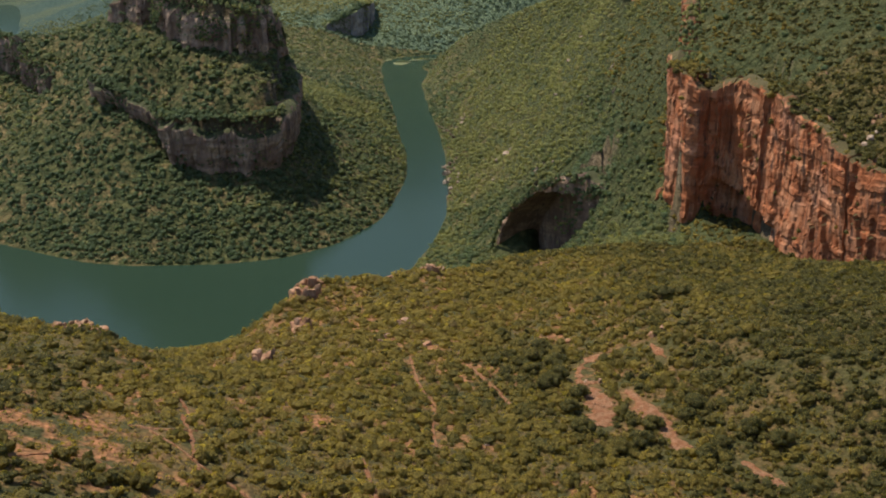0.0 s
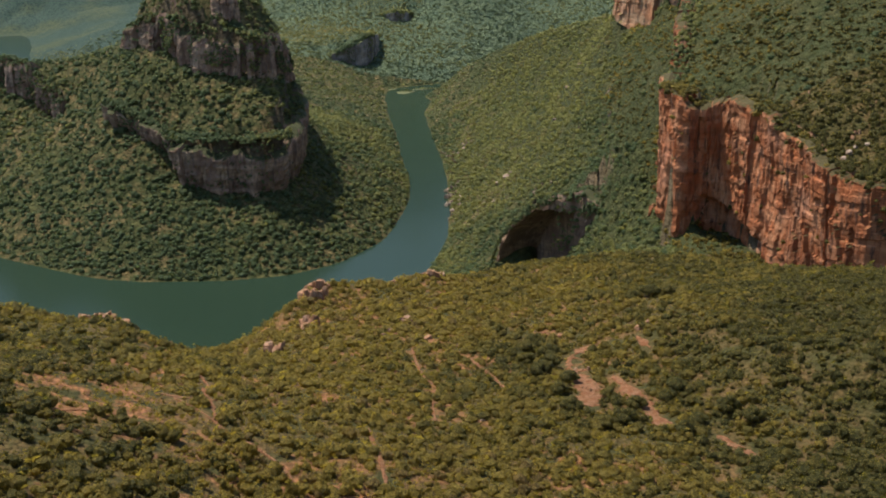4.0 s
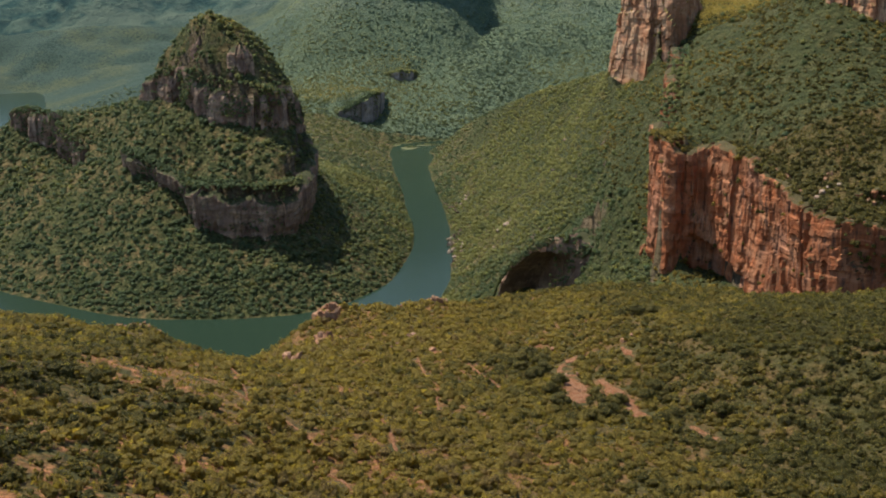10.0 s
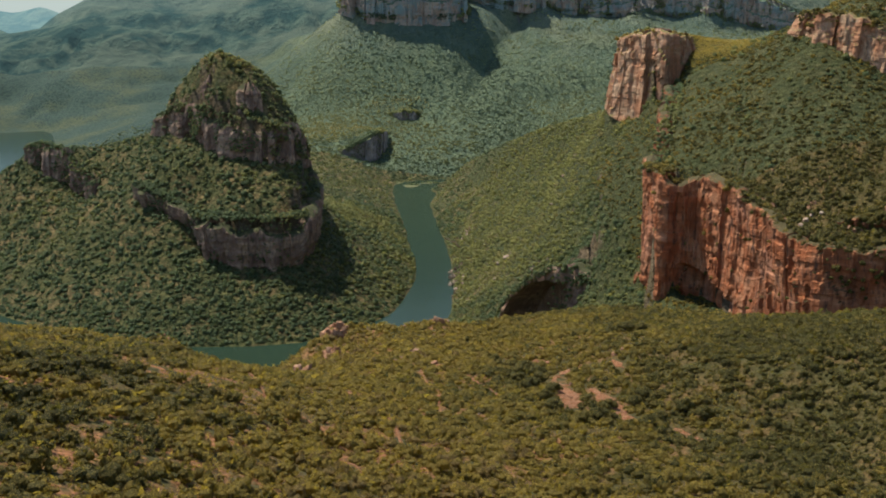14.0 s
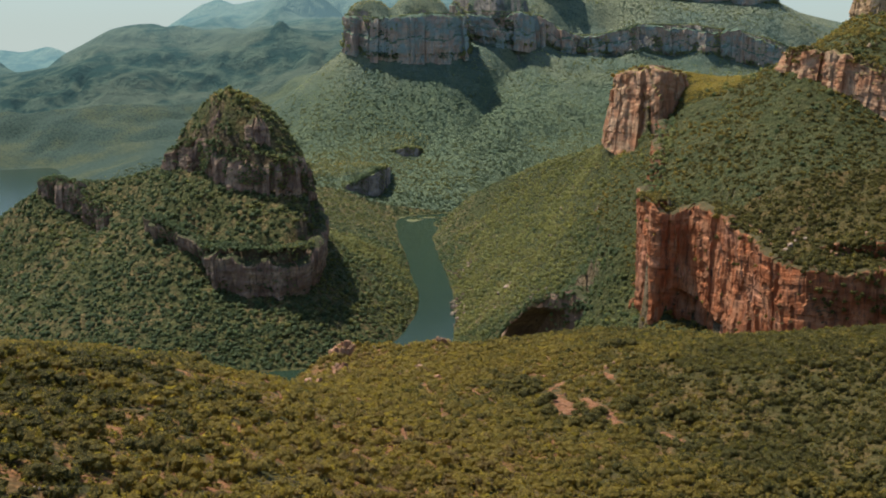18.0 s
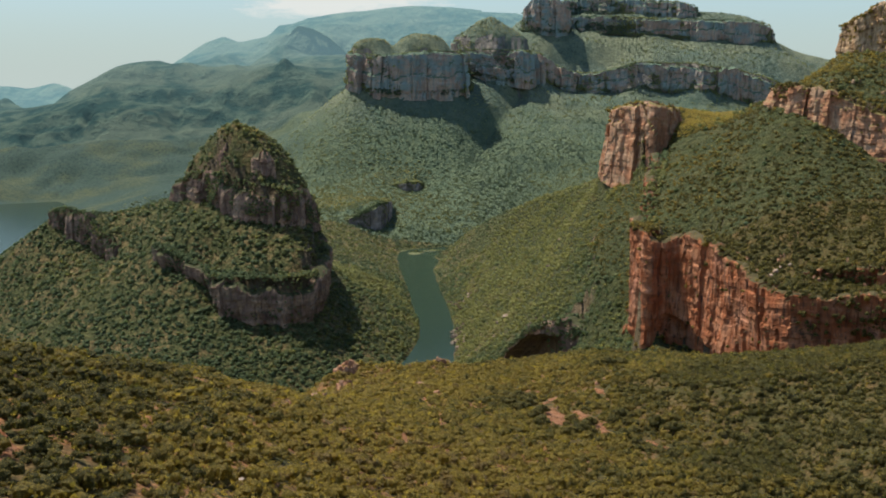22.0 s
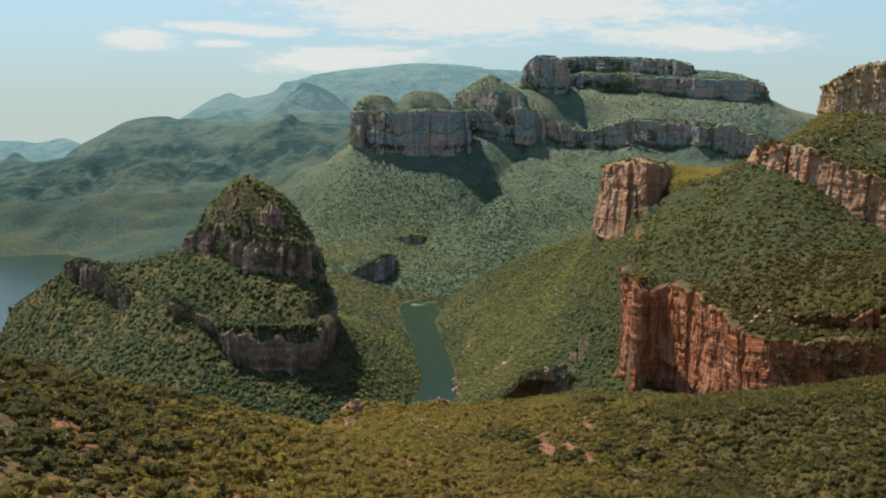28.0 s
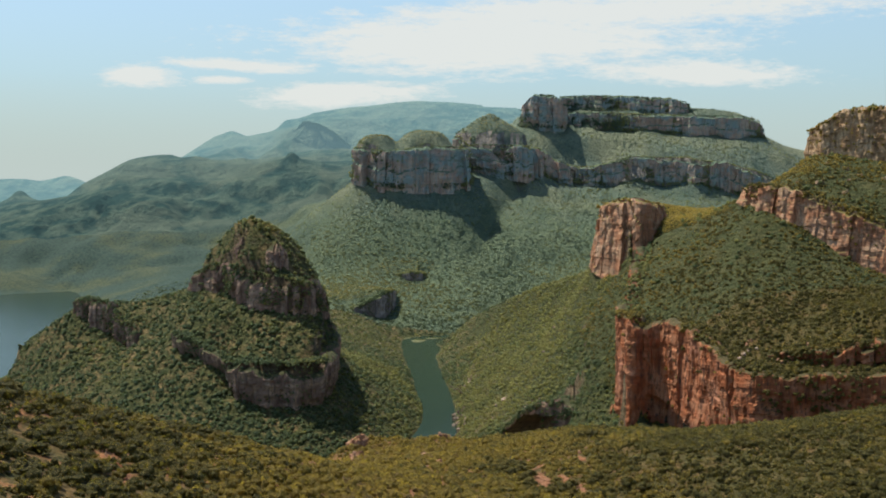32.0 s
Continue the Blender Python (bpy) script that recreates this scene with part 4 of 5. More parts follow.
    return tagged(ob, label, "shrubs", kind="stuff")


def steepness(x, y, d):
    return np.hypot(ground_at(x + d, y) - ground_at(x - d, y), ground_at(x, y + d) - ground_at(x, y - d)) / (2 * d)


def spread(y0, y1, gap, seed, margin=0.43, pad=30):
    """Chance places in the fan that is overlooked."""
    rng = np.random.RandomState(seed)
    wide = margin * y1 + pad
    count = int(2 * wide * (y1 - y0) / gap**2)
    x, y = rng.uniform(-wide, wide, count), rng.uniform(y0, y1, count)
    ok = np.abs(x) < margin * np.maximum(y, 0) + pad
    return x[ok], y[ok], rng


# bare soil and footpaths: half-width and course
BARE = {
    "washed_gully": (5.0, [(49, 615), (47, 604), (49, 589), (51, 575), (48, 562)]),
    "gully_head": (3.0, [(49, 616), (55, 622), (63, 623)]),
    "side_gully": (3.2, [(60, 590), (62, 583), (65, 568), (70, 546)]),
    "lower_gully": (2.8, [(84, 540), (88, 534), (91, 525)]),
    "scar": (1.8, [(38, 654), (44, 650)]),
    "small_scar": (1.5, [(73, 619), (76, 607)]),
    "slope_scar": (1.5, [(-91, 308), (-88, 300), (-84, 297)]),
    "slope_scar_low": (1.4, [(-83, 296), (-80, 286), (-79, 280)]),
    "slope_scar_high": (1.2, [(-110, 325), (-104, 331), (-101, 343)]),
    "soil_left": (1.1, [(-90, 470), (-83, 480), (-76, 484), (-68, 478)]),
    "soil_mid": (0.8, [(-66, 530), (-62, 520), (-58, 505), (-54, 492)]),
    "soil_far_left": (0.9, [(-112, 530), (-106, 524), (-98, 516)]),
    "soil_low": (0.9, [(-30, 455), (-24, 448), (-20, 436)]),
    "footpath": (0.65, [(-9, 628), (-6, 602), (0, 572), (-1, 556), (0, 540)]),
    "footpath_low": (0.95, [(-19, 523), (-15, 503), (-12, 484)]),
    "footpath_left": (0.7, [(-70, 512), (-57, 498), (-47, 490), (-38, 483), (-30, 470)]),
    "scar_left_low": (0.8, [(-75, 512), (-66, 514), (-60, 520)]),
    "scar_mid": (1.0, [(11, 622), (17, 606), (25, 574)]),
    "scar_back": (1.2, [(-73, 549), (-68, 540), (-64, 530)]),
}


def soil_material():
    k = Mat("bare_red_soil", 0.95, 0.1)
    c = k.mix(k.step(k.noise(2.6, 5, 0.65), 0.35, 0.65), (0.21, 0.084, 0.036), (0.27, 0.14, 0.075))
    c = k.mix(k.step(k.noise(1.1, 4, 0.7), 0.5, 0.66, 0, 0.8), c, (0.12, 0.07, 0.03))
    k.bump(k.noise(1.4, 5, 0.75), 1.6, 1.0)
    return k.done(c)


SOIL = soil_material()


def from_bare(x, y):
    """How far from the nearest bare strip, over its half-width."""
    best = np.full(len(x), 9.0)
    for half, pts in BARE.values():
        p = np.array(pts, float)
        for a, b in zip(p[:-1], p[1:]):
            t = np.clip(((x - a[0]) * (b - a)[0] + (y - a[1]) * (b - a)[1]) / ((b - a) ** 2).sum(), 0, 1)
            best = np.minimum(best, np.hypot(x - a[0] - t * (b - a)[0], y - a[1] - t * (b - a)[1]) / (half + 0.9))
    return best


for k, (nm, (half, pts)) in enumerate(BARE.items()):
    s = line_samples([(*p, 0) for p in pts], 1.0)
    run, n = np.arange(len(s)), side_normals(s)
    rows = []
    for e in np.linspace(-1, 1, 9):
        w = half * np.clip(0.62 + (0.3 if "foot" in nm else 0.75) * fractal(run / 1.0, run * 0 + 3 * k + (e > 0), 3.5, 3, 300 + k), 0.08, 1.5) * np.clip(np.minimum(run, run[::-1]) / 3 + 0.25, 0, 1)
        x, y = s[:, 0] + n[:, 0] * e * w, s[:, 1] + n[:, 1] * e * w
        rows.append(np.stack([x, y, ground_at(x, y) + 0.28 - 0.4 * (abs(e) > 0.95)], -1))
    strip = np.stack(rows)
    path = "foot" in nm
    tagged(link_mesh("footpath" if path else "bare_soil", strip.reshape(-1, 3), grid_faces(*strip.shape[:2])[:, ::-1], SOIL),
           "narrow trodden footpath of pale red earth" if path else "bare washed-out red soil between the bushes", "path" if path else "soil", kind="structure")


def overlooked(x, y, h):
    """False where a crest hides the spot all along the flight."""
    clear = np.zeros(len(x), bool)
    for ex, ey, ez in ((0, 0, 293), (0, 130, 287), (0, 258, 298)):
        todo = np.flatnonzero(~clear)
        ok = np.ones(len(todo), bool)
        for k in np.linspace(0.3, 0.985, 44):
            px, py = ex + (x[todo] - ex) * k, ey + (y[todo] - ey) * k
            ok &= ground_at(px, py) < ez + (h[todo] + 7 - ez) * k
        clear[todo[ok]] = True
    return clear


def plant(name, label, mat, y0, y1, gap, small, large, level, sprays, seed, steep, bare, lean=0.0, lobes=1, spray=0.33, tall=1.0, pad=20, keep=None):
    x, y, rng = spread(y0, y1, gap, seed, 0.4, pad)
    h, sl = ground_at(x, y), steepness(x, y, 2.0 + y0 * 0.002)
    thin = 0.45 * fractal(x, y, 42, 3, seed + 7) + 0.55 * fractal(x, y, 13, 2, seed + 17) + lean * np.clip(x / 60, -1, 1) - 0.9 * (x > 160) * (y > 790) * (y < 1180) - 0.5 * (y < 850) * np.exp(-(((x + 45) / 65) ** 2) - ((y - 500) / 80) ** 2)
    ok = (h > 0.8) & (sl < np.where((x > 92) & (x < 146) & (y > 900) & (y < 1020), 9.0, steep)) & (thin > bare + 0.5 * rng.uniform(-1, 1, len(x)))
    if y0 < 850:
        ok &= from_bare(x, y) > rng.uniform(0.25, 1.1, len(x)) ** 0.6
    way = line_samples(CLIFFS["cave"], 3.0)
    inner = (way[:, :2] - side_normals(way) * 15)[: int(0.72 * len(way))]
    ok &= (np.hypot(x[:, None] - inner[:, 0], y[:, None] - inner[:, 1]).min(1) > 17) | (y < 950) | (y > 1110)
    for key in ("butte_fins", "butte_fins_low"):
        way = line_samples(CLIFFS[key], 3.0)
        front = way[:, :2] + side_normals(way) * 4
        ok &= np.hypot(x[:, None] - front[:, 0], y[:, None] - front[:, 1]).min(1) > 6
    if y0 > 2600:
        ok &= (x > -330) & (h > 150) & (sl < 1.0) & (fractal(x, y, 90, 3, 66) > rng.uniform(-1.4, 0.5, len(x)))
    elif y0 > 2000:
        ok &= (y < rng.uniform(2450, 2760, len(x))) & (x > -430) & (h < 262) & (fractal(x, y, 90, 3, 66) > rng.uniform(-1.6, -0.1, len(x)))
    ok &= (np.hypot((x - 245) / 85, (y - 1258) / 58) > 1) | (rng.uniform(0, 1, len(x)) < 0.1)
    if keep:
        ok &= keep(x, y, rng.uniform(0, 1, len(x)))
    x, y, h = x[ok], y[ok], h[ok]
    ok = overlooked(x, y, h) | (rng.uniform(0, 1, len(x)) < 0.12)
    x, y = x[ok], y[ok]
    size = small + (large - small) * rng.uniform(0, 1, len(x)) ** 2.8
    return scatter(name, label, mat, x, y, size, level, sprays, seed, lobes=lobes, spray=spray, tall=tall)


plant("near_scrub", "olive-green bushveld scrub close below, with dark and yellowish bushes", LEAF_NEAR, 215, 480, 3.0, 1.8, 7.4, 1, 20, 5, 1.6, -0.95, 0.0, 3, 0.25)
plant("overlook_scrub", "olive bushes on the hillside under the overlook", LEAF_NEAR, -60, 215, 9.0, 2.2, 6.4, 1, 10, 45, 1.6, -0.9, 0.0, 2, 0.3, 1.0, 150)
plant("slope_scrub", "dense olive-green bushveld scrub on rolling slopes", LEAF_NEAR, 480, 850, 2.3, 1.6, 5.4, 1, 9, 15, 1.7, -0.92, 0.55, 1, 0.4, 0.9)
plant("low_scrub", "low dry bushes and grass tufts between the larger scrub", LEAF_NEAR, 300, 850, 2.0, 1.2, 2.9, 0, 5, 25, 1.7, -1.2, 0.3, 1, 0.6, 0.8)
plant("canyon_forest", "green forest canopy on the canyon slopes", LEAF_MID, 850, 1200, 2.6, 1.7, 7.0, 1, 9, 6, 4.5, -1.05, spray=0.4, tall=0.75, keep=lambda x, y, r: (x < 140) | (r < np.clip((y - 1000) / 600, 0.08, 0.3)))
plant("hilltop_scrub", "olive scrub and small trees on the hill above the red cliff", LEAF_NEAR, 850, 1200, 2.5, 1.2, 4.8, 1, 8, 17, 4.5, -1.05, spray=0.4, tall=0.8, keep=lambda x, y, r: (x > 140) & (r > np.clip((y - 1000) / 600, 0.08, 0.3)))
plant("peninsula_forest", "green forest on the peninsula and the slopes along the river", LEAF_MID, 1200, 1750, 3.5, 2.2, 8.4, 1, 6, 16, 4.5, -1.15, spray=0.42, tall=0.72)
plant("river_forest", "green forest round the upper reach of the river", LEAF_MID, 1750, 2600, 5.0, 2.8, 8.0, 1, 2, 7, 3.4, -1.7, tall=0.52, keep=lambda x, y, r: r < np.clip((2600 - y) / 430, 0, 1))
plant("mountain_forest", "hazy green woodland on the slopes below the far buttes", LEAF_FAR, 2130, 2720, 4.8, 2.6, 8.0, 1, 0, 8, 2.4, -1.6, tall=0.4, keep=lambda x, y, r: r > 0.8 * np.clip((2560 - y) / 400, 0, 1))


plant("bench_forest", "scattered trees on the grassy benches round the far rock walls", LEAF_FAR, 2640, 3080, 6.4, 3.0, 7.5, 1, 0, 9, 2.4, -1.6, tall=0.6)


def grass_top(name, label, cx, cy, rx, ry, count, seed):
    """Dry yellow grass on a bare summit."""
    rng = np.random.RandomState(seed)
    a, r = rng.uniform(0, 6.283, count), np.sqrt(rng.uniform(0, 1, count))
    x, y = cx + np.cos(a) * r * rx, cy + np.sin(a) * r * ry
    ok = steepness(x, y, 3.0) < 1.2
    return scatter(name, label, GRASS, x[ok], y[ok], rng.uniform(1.6, 3.4, count)[ok], 0, 6, seed, spray=0.7, tall=0.35)


GRASS = leaf_material("dry_grass", (0.25, 0.2, 0.045), (0.4, 0.31, 0.075), (0.38, 0.28, 0.08), 3, 0.15)
grass_top("summit_grass", "dry yellow grass on the flat top of a crag", 244, 1260, 88, 58, 13000, 61)
grass_top("dome_grass", "dry yellow grass on the summit of a butte", -227, 1345, 34, 30, 900, 62)
grass_top("river_nose_grass", "dry grass on the flat top of a rock nose above the river", -185, 2245, 85, 48, 1500, 66)
grass_top("ledge_grass", "dry grass on the bench behind a low rock ledge", -80, 2418, 60, 26, 700, 67)
for gx, gy, gr, gs in ((-158, 2660, 46, 63), (-46, 2668, 66, 64), (114, 2812, 62, 65)):
    grass_top("dome_grass", "dry yellow grass over a far rounded summit", gx, gy, gr, 0.8 * gr, 900, gs)


def rim_plants():
    """Bushes that lean over the rims and stand on ledges."""
    rng = np.random.RandomState(91)
    near = ([], [], [], [])
    olive = []
    for key, pts in CLIFFS.items():
        s = line_samples(pts, 1.0)
        if s[0, 1] > 2500:
            continue
        n = side_normals(s)
        count = int(len(s) * (2.4 if key == "cave" else {"crag": 0.35, "butte_high": 0.9, "butte_low": 3.4, "red": 2.4, "upper_step": 2.6, "butte_fins": 0.4, "butte_fins_low": 0.4, "promontory": 3.0, "ledge": 3.0}.get(key, 1.3)))
        i = rng.randint(0, len(s), count)
        d = rng.uniform(-3.5, 26, count) if key == "cave" else rng.uniform(-3.0, 11, count)
        near[0].append(s[i, 0] - n[i, 0] * d), near[1].append(s[i, 1] - n[i, 1] * d)
        near[2].append(s[i, 3] - 0.4 - 0.12 * np.clip(d, 0, 9) + 1.1 * np.minimum(d, 0)), near[3].append(rng.uniform(1.6, 5.2, count) * (1.7 if s[0, 1] > 2000 else 1.0))
        faces = int(len(s) * {"butte_high": 3.4, "shoulder": 2.0, "butte_low": 1.6, "crag_right": 0.8, "band_right": 0.5, "red": 0.42, "upper_step": 1.4, "promontory": 2.2, "ledge": 2.2}.get(key, 0.2))
        if key == "cave":
            faces = 380
        faces = 2 * faces if key == "butte_high" else faces
        i, v = rng.randint(20 if key == "cave" else 0, len(s), faces), rng.uniform(0.1, 0.95, faces)
        if key == "cave":
            v = np.where(i < 92, 0.9 + 0.12 * v, v)
        if key == "butte_high":
            keep = lattice(i / 11.0, v * 2.2, 55) > -0.05 + 0.5 * (0.5 - v)
            i, v = i[keep], v[keep]
            faces = len(i)
        if key == "red":
            tail = rng.uniform(0, 1, faces) < 0.6
            i, v = np.where(tail, len(s) - 1 - rng.randint(0, 130, faces), i), np.where(tail, 0.45 + 0.55 * v, v)
        off = 3.0 + 1.5 * (key == "red") - 9 * (v - 0.5) * (key == "butte_high")
        near[0].append(s[i, 0] + n[i, 0] * off), near[1].append(s[i, 1] + n[i, 1] * off)
        near[2].append(s[i, 2] + (s[i, 3] - s[i, 2]) * v), near[3].append(rng.uniform(1.4, 3.6, faces) * (1.2 if key == "red" else 1.0))
        olive += [key in ("red", "upper_step", "crag", "band_right", "crag_right")] * (count + faces)
    x, y, z, size = (np.concatenate(q) for q in near)
    z, dry = np.maximum(z, ground_at(x, y)), np.array(olive) & ~((x < 205) & (y > 930) & (y < 1105))
    scatter("cliff_edge_scrub", "olive bushes along the rims of the red rock walls", LEAF_NEAR, x[dry], y[dry], size[dry], 1, 7, 94, z=z[dry])
    scatter("rim_scrub", "green bushes along the rims of the shaded rock walls", LEAF_MID, x[~dry], y[~dry], size[~dry], 1, 7, 92, z=z[~dry])


rim_plants()


def ledge_plants():
    """Trees on the ledges, in the clefts and along the feet of the far walls."""
    rng = np.random.RandomState(93)
    far = ([], [], [], [])
    for key in ("twin_buttes", "third_butte", "long_band", "tower", "mesa", "mesa_upper"):
        s = line_samples(CLIFFS[key], 2.0)
        n = side_normals(s)
        count = int(len(s) * 9)
        i, v = rng.randint(0, len(s), count), rng.beta(0.8, 1.6, count)
        ok = (fractal(2.0 * i, v * 60 + 5 * len(key), 26, 3, 94) > -0.1 + 0.45 * v - 0.6 * (v < 0.12)) | (rng.uniform(0, 1, count) < 0.04)
        i, v = i[ok], v[ok]
        off = rng.uniform(2.0, 7.0, len(i)) + 5 * (v < 0.12)
        far[0].append(s[i, 0] + n[i, 0] * off), far[1].append(s[i, 1] + n[i, 1] * off)
        far[2].append(s[i, 2] + (s[i, 3] - s[i, 2]) * v), far[3].append(rng.uniform(3.0, 8.0, len(i)))
        i, d = rng.randint(0, len(s), len(s) * 2), rng.uniform(-3, 16, len(s) * 2)
        far[0].append(s[i, 0] - n[i, 0] * d), far[1].append(s[i, 1] - n[i, 1] * d)
        far[2].append(s[i, 3] + 1.0 - 0.1 * np.abs(d)), far[3].append(rng.uniform(2.5, 6.0, len(i)))
    x, y, z, size = (np.concatenate(q) for q in far)
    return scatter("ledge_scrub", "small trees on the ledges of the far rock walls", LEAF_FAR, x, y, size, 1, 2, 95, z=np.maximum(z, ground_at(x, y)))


ledge_plants()


# ---- islets in the upper river ----
SAND = rock_material("grassy_river_sand", (0.12, 0.115, 0.055), (0.17, 0.15, 0.08), (0.08, 0.075, 0.04), 0.8, (0.1, 0.105, 0.045), 0.8)


def islet(x, y, rx, ry, high, turn, seed, bushes):
    rings, sides = 6, 30
    t = np.linspace(0, 2 * np.pi, sides, endpoint=False)
    edge = 1 + 0.3 * lattice(t * 1.6, t * 0 + seed, seed) + 0.12 * lattice(t * 5, t * 0, seed + 1)
    v = []
    for k in range(rings):
        r = 1.25 * (k + 0.02) / (rings - 1)
        px, py = np.cos(t) * r * edge * rx, np.sin(t) * r * edge * ry
        c, q = math.cos(turn), math.sin(turn)
        v.append(np.stack([px * c - py * q, px * q + py * c, high * (1 - (r / 1.05) ** 2) + 0.25 * lattice(px / 3, py / 3, seed + 2)], -1))
    v = np.concatenate(v)
    i = np.arange(rings * sides).reshape(rings, sides)
    j = np.roll(i, -1, 1)
    f = np.stack([i[:-1], i[1:], j[1:], j[:-1]], -1).reshape(-1, 4)
    ob = tagged(link_mesh("islet", v, f, SAND), "low grassy sandbank in the green river", "islet", "sandbanks in the upper river")
    ob.location = (x, y, 0)
    if bushes:
        rng = np.random.RandomState(seed)
        a, r = rng.uniform(0, 6.283, bushes), rng.uniform(0, 0.75, bushes)
        bx, by = np.cos(a) * r * rx, np.sin(a) * r * ry
        scatter("islet_bushes", "pale green reeds and bushes on a sandbank", LEAF_MID, x + bx, y + by, rng.uniform(2, 5, bushes), 1, 6, seed, z=high * (1 - r * r) - 0.2)
    return ob


islet(-47, 2056, 15, 14, 1.9, 0.3, 31, 34)
islet(-16, 2086, 26, 6, 1.0, 0.25, 32, 24)
islet(-74, 2084, 11, 8, 0.9, 0.6, 33, 8)


# ---- boulders ----
def boulder(x, y, size, seed, mat, label, z=None):
    rng = np.random.RandomState(seed)
    bm = bmesh.new()
    bmesh.ops.create_icosphere(bm, subdivisions=3, radius=size / 2)
    planes = rng.normal(size=(9, 3))
    planes /= np.linalg.norm(planes, axis=1, keepdims=True)
    cut = size / 2 * rng.uniform(0.55, 0.9, 9)
    for v in bm.verts:
        p = np.array(v.co)
        for d, c in zip(planes, cut):
            p -= d * max(0.0, p @ d - c)
        v.co = p * (1.25, 1.0, 0.85) * (1 + 0.03 * rng.uniform(-1, 1))
    me = bpy.data.meshes.new("boulder")
    bm.to_mesh(me)
    bm.free()
    me.materials.append(mat)
    ob = new("boulder", me)
    ob.matrix_world = pose(x, y, (ground_at(x, y)[0] if z is None else z) + size * 0.12, rng.uniform(-15, 15), rng.uniform(-15, 15), rng.uniform(0, 360))
    return tagged(ob, label, "boulder", "boulders on the slopes")


PALE = rock_material("pale_weathered_rock", (0.27, 0.185, 0.125), (0.34, 0.265, 0.195), (0.12, 0.085, 0.065), 0.5, level=1.1)
ORANGE = rock_material("orange_lichened_rock", (0.28, 0.14, 0.072), (0.33, 0.205, 0.125), (0.1, 0.06, 0.042), 0.5, level=1.1)
for k, (x, y, size) in enumerate(((68, 1290, 9), (61, 1296, 6), (73, 1296, 5), (111, 1280, 4), (152, 1405, 5), (130, 1350, 4), (40, 1240, 4), (30, 1215, 3.5), (52, 1232, 3))):
    boulder(x, y, size, 400 + k, PALE, "pale grey boulder among trees on the slope")
for k, (x, y, size) in enumerate(((-57, 724, 7), (-53, 727, 5), (-60, 719, 5), (-52, 675, 6), (-54, 671, 4), (-49, 679, 3.5), (-122, 634, 6), (-118, 636, 5), (-126, 632, 5), (-113, 632, 4),
                                  (-100, 640, 4), (-96, 638, 3.5), (-91, 634, 3), (-1, 756, 5), (3, 757, 4), (-4, 753, 3.5), (-12, 676, 3.5), (-3, 641, 3), (-18, 654, 3), (48, 643, 2.5), (75, 626, 3), (79, 628, 2.4), (-20, 746, 3))):
    boulder(x, y, size, 430 + k, ORANGE, "orange weathered boulder on a scrubby knoll")
for k, (x, y, size) in enumerate(((207, 789, 4.5), (203, 786, 3.5), (211, 792, 3), (198, 782, 2.5), (216, 790, 2.5))):
    boulder(x, y, size, 480 + k, PALE, "pale slab of rock above the red cliff")
for k, (x, y, size) in enumerate(((31, 495, 1.6), (-86, 291, 2.2), (-82, 290, 1.4), (-79, 283, 1.2), (-70, 300, 1.2), (-45, 330, 1.4), (-101, 340, 1.6), (-104, 336, 1.3), (14, 545, 1.3), (-30, 420, 1.2))):
    boulder(x, y, size, 490 + k, PALE, "small pale stone lying among the bushes")
for k, (x, y, size) in enumerate(((18, 1388, 4), (19, 1376, 3), (20, 1365, 4), (19, 1350, 3), (18, 1338, 4), (17, 1322, 3), (16, 1303, 4), (9, 1584, 5), (12, 1570, 6), (15, 1555, 6), (19, 1540, 6), (22, 1520, 6), (24, 1500, 7), (22, 1485, 5))):
    boulder(x, y, size, 510 + k, BROWN, "dark rock block at the water's edge")


def block_mesh(seed):
    """A jointed upright block with broken corners, one metre high."""
    rng = np.random.RandomState(seed)
    bm = bmesh.new()
    bmesh.ops.create_cube(bm, size=1.0)
    bmesh.ops.subdivide_edges(bm, edges=bm.edges[:], cuts=3, use_grid_fill=True)
    planes = rng.normal(size=(12, 3))
    planes /= np.linalg.norm(planes, axis=1, keepdims=True)
    cut = rng.uniform(0.3, 0.52, 12)
    for v in bm.verts:
        p = np.array(v.co)
        for d, c in zip(planes, cut):
            p -= d * max(0.0, p @ d - c)
        v.co = p + rng.uniform(-0.035, 0.035, 3)
    me = bpy.data.meshes.new("block")
    bm.to_mesh(me)
    bm.free()
    return me


def outcrop(x, y, wide, high, count, seed, mat, label):
    """A row of jointed rock blocks that stands out of the slope."""
    rng = np.random.RandomState(seed)
    top = tagged(new("rock_outcrop"), label, "outcrop", "rock outcrops on the slopes")
    base = np.array((x, y, ground_at(x, y)[0]))
    top.location = base
    for k in range(count):
        me = block_mesh(seed * 31 + k)
        me.materials.append(mat)
        ob = new("block", me)
        dx, dy = rng.uniform(-0.5, 0.5) * wide, rng.uniform(-0.25, 0.25) * wide
        h, w = high * rng.uniform(0.5, 1.0), high * rng.uniform(0.28, 0.52)
        z = ground_at(x + dx, y + dy)[0] - base[2]
        ob.matrix_local = pose(dx, dy, z + h * 0.05, rng.uniform(-9, 9), rng.uniform(-9, 9), rng.uniform(0, 90)) @ Matrix.Diagonal((w, w * rng.uniform(0.7, 1.3), h, 1))
        ob.parent = top
    return top


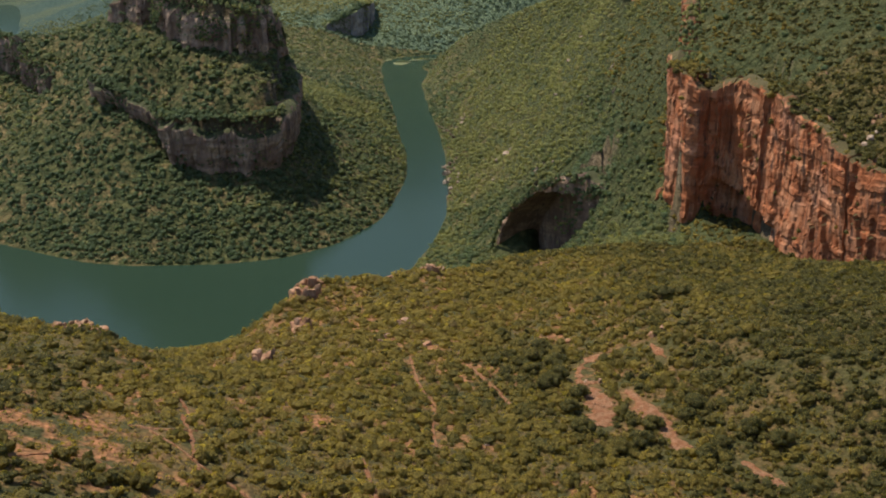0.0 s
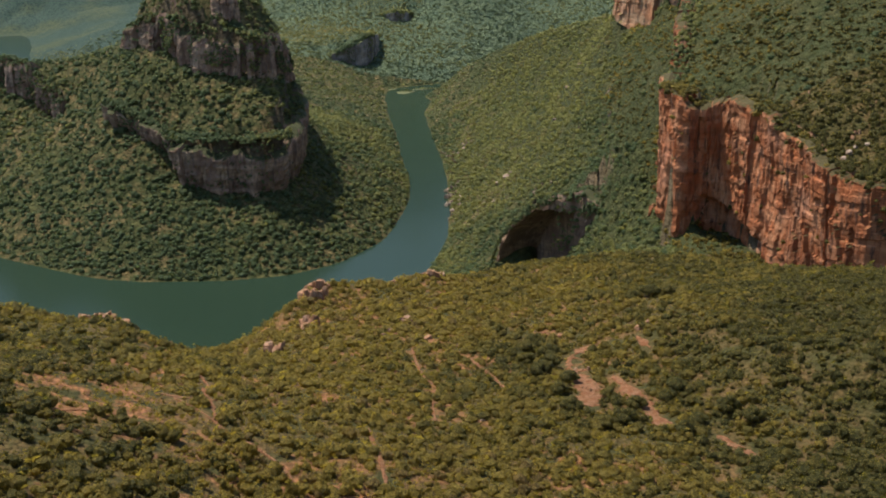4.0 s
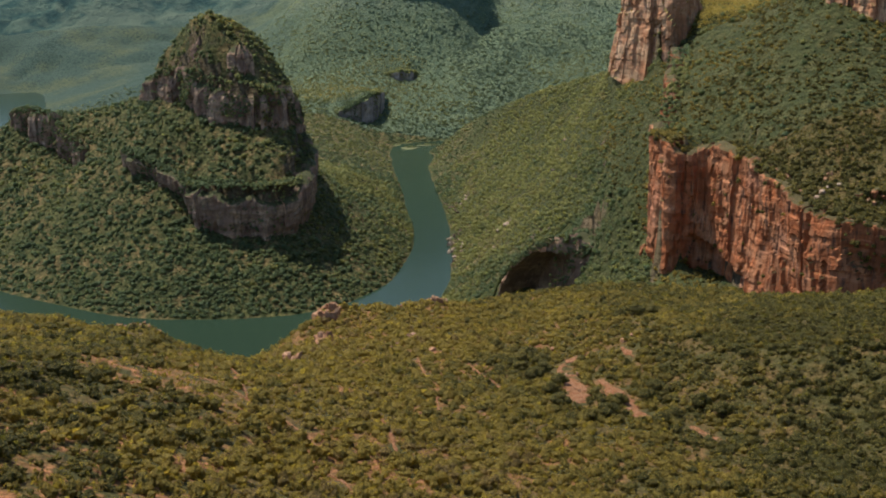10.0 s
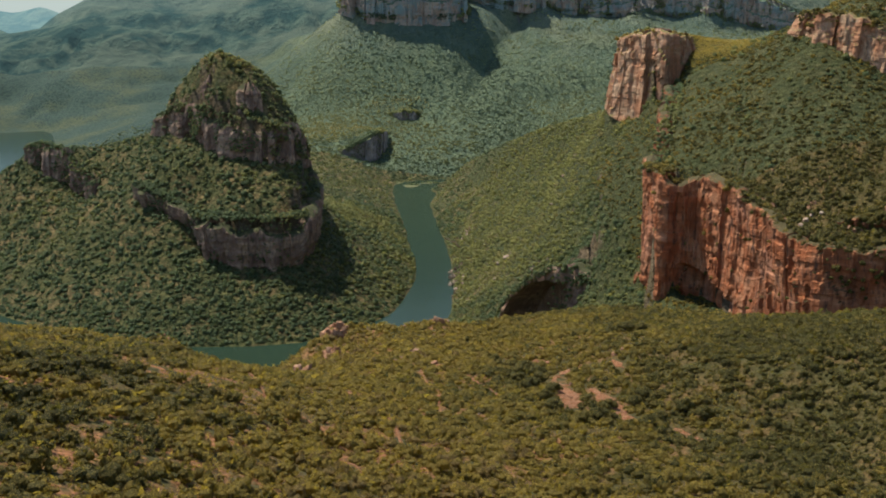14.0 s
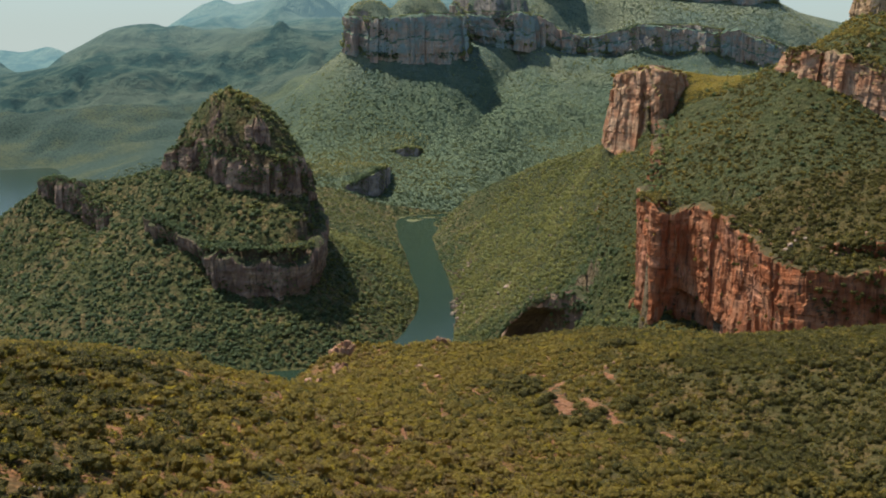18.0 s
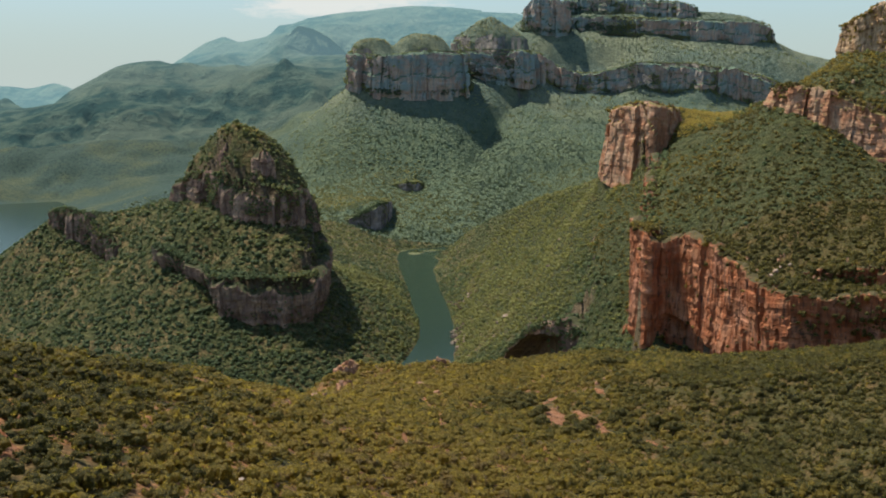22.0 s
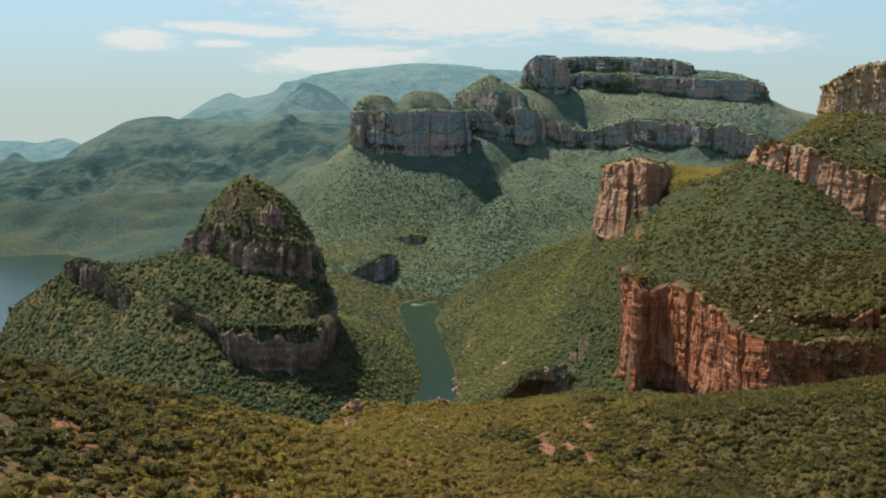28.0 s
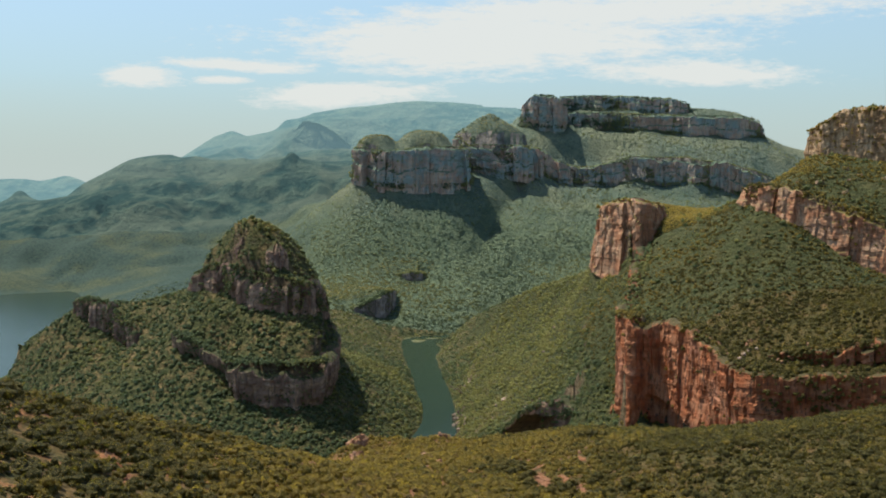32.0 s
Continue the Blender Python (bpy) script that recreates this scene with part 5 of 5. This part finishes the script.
for k, (x, y, wide, high, count) in enumerate(((88, 1159, 14, 5, 5), (96, 1150, 9, 4, 3), (149, 1365, 16, 6, 5), (124, 1180, 10, 4, 4), (136, 1145, 12, 5, 4), (143, 1178, 9, 4, 3), (29, 1552, 18, 8, 6), (34, 1530, 16, 7, 5), (19, 1400, 18, 10, 6), (20, 1372, 18, 11, 7), (19, 1345, 18, 10, 6), (18, 1318, 14, 8, 5), (14, 1290, 12, 6, 4))):
    outcrop(x, y, wide, high, count, 720 + k, PALE, "pale rock outcrop between trees on the canyon slope")
for k, (x, y, wide, high, count) in enumerate(((212, 800, 9, 3.5, 5), (231, 768, 12, 6, 5), (257, 757, 14, 6, 5), (243, 775, 10, 4, 4), (226, 815, 7, 3, 3), (200, 850, 8, 3, 3))):
    outcrop(x, y, wide, high, count, 740 + k, ORANGE, "orange broken rock outcrop above the red cliff")
for k, (x, y, size) in enumerate(((353, 1014, 6), (319, 980, 6), (332, 962, 7), (345, 985, 4), (360, 1000, 5), (323, 939, 5), (300, 985, 4), (375, 985, 6), (340, 1030, 4))):
    outcrop(x, y, 1.3 * size, size, 3, 640 + k, OCHRE, "fallen ochre blocks below a rock crag")
for k in range(9):
    outcrop(142 + 4.9 * k, 938 + 15.5 * k, 11, 6.5 - 0.2 * k, 9, 800 + k, RED, "broken red rock along the edge of a hill")
for k, (x, y, wide, high, count) in enumerate(((-56, 722, 10, 11, 7), (-53, 712, 9, 9, 6), (-52, 674, 8, 11, 7), (-61, 637, 6, 9, 6), (-2, 752, 9, 7, 5), (-12, 670, 7, 4, 5), (-20, 646, 6, 4, 4), (-124, 630, 13, 8, 8), (-116, 620, 9, 6, 6), (-100, 630, 10, 5, 6), (-92, 626, 10, 5, 6), (-84, 620, 8, 3, 4), (-101, 352, 8, 2, 6), (-97, 341, 7, 1.8, 6), (-55, 322, 6, 1.4, 5), (-60, 302, 5, 1.3, 4), (-66, 364, 6, 1.5, 4), (-42, 408, 5, 1.5, 4), (50, 600, 8, 2.6, 5), (52, 578, 7, 2.2, 4), (66, 566, 6, 2, 3), (-92, 304, 5, 1.6, 4), (-83, 290, 5, 1.5, 4), (-107, 350, 6, 2, 4), (-112, 379, 6, 1.8, 3))):
    outcrop(x, y, wide, high, count, 760 + k, ORANGE, "small orange rock outcrop in the dry scrub")


# ---- single trees ----
def tree_mesh(name, v, f, mat, parent, tone=None):
    ob = link_mesh(name, v, f, mat)
    if tone is not None:
        a = ob.data.attributes.new("tone", "FLOAT", "POINT")
        a.data.foreach_set("value", np.full(len(v), tone, np.float32))
    ob.parent = parent
    return ob


def limb(a, b, ra, rb, sides=7):
    a, b = np.array(a, float), np.array(b, float)
    d = (b - a) / np.linalg.norm(b - a)
    u = np.cross(d, (0.3, 1, 0.2))
    u /= np.linalg.norm(u)
    w = np.cross(d, u)
    t = np.linspace(0, 2 * math.pi, sides, endpoint=False)
    ring = lambda c, r: c + r * (np.cos(t)[:, None] * u + np.sin(t)[:, None] * w)
    mid = (a + b) / 2 + 0.06 * np.linalg.norm(b - a) * u
    v = np.concatenate([ring(a, ra), ring(mid, (ra + rb) / 2), ring(b, rb)])
    f = [(k * sides + i, k * sides + (i + 1) % sides, (k + 1) * sides + (i + 1) % sides, (k + 1) * sides + i) for k in range(2) for i in range(sides)]
    return v, f


BARK = rock_material("grey_bark", (0.13, 0.1, 0.075), (0.18, 0.145, 0.11), (0.06, 0.045, 0.035), 0.15)


def tree(x, y, size, seed, tone, label):
    rng = np.random.RandomState(seed)
    top = tagged(new("tree"), label, "tree", "larger trees in the gullies")
    top.location = (x, y, ground_at(x, y)[0] - 0.2)
    h = size * 0.52
    tree_mesh("trunk", *limb((0, 0, 0), (0.1, 0.05, h * 0.5), size * 0.045, size * 0.03), BARK, top)
    V, F, n = [], [], 0
    shapes, f = crown_shapes(2, 60, 6, seed, 0.16)
    for k in range(7):
        an = k * 0.9 + rng.uniform(-0.3, 0.3)
        r = 0.0 if k == 6 else size * 0.26
        c = np.array([math.cos(an) * r, math.sin(an) * r, h * (0.85 if k == 6 else rng.uniform(0.5, 0.72))])
        if k < 4:
            tree_mesh("limb", *limb((0.05, 0.02, h * 0.4), c, size * 0.022, size * 0.01, 6), BARK, top)
        V.append(shapes[k % 6] * size * rng.uniform(0.22, 0.3) + c)
        F.append(f + n)
        n += len(V[-1])
    tree_mesh("crown", np.concatenate(V), np.concatenate(F), LEAF_NEAR, top, tone)
    return top


for k, (x, y, size, tone) in enumerate(((85, 660, 9, 0.1), (78, 658, 7, 0.15), (93, 664, 7, 0.2), (56, 571, 6, 0.3), (63, 560, 7.5, 0.2), (78, 572, 8, 0.05), (74, 566, 6, 0.1), (101, 600, 6, 0.75),
                                        (40, 603, 8.5, 0.15), (45, 585, 7.5, 0.1), (34, 628, 8, 0.25), (29, 622, 6, 0.2), (44, 630, 6, 0.4), (38, 640, 8, 0.1), (33, 612, 7, 0.2), (36, 596, 8, 0.05), (41, 617, 9, 0.1), (40, 572, 7, 0.2), (42, 556, 8, 0.15), (58, 550, 8, 0.1), (30, 642, 7, 0.3), (25, 656, 7, 0.2), (52, 544, 7, 0.3), (74, 540, 7, 0.1), (80, 548, 7, 0.15), (90, 552, 8, 0.05), (96, 545, 8, 0.1), (22, 668, 6, 0.4), (-46, 545, 5.5, 0.8), (-100, 560, 7, 0.4),
                                        (-98, 300, 6, 0.1), (-104, 312, 6.5, 0.2), (-92, 286, 6, 0.1), (-76, 292, 6, 0.05), (-72, 305, 5, 0.3))):
    tree(x, y, size, 600 + k, tone, "bright green rounded tree among the scrub" if tone > 0.6 else "dark green rounded tree standing in the scrub")
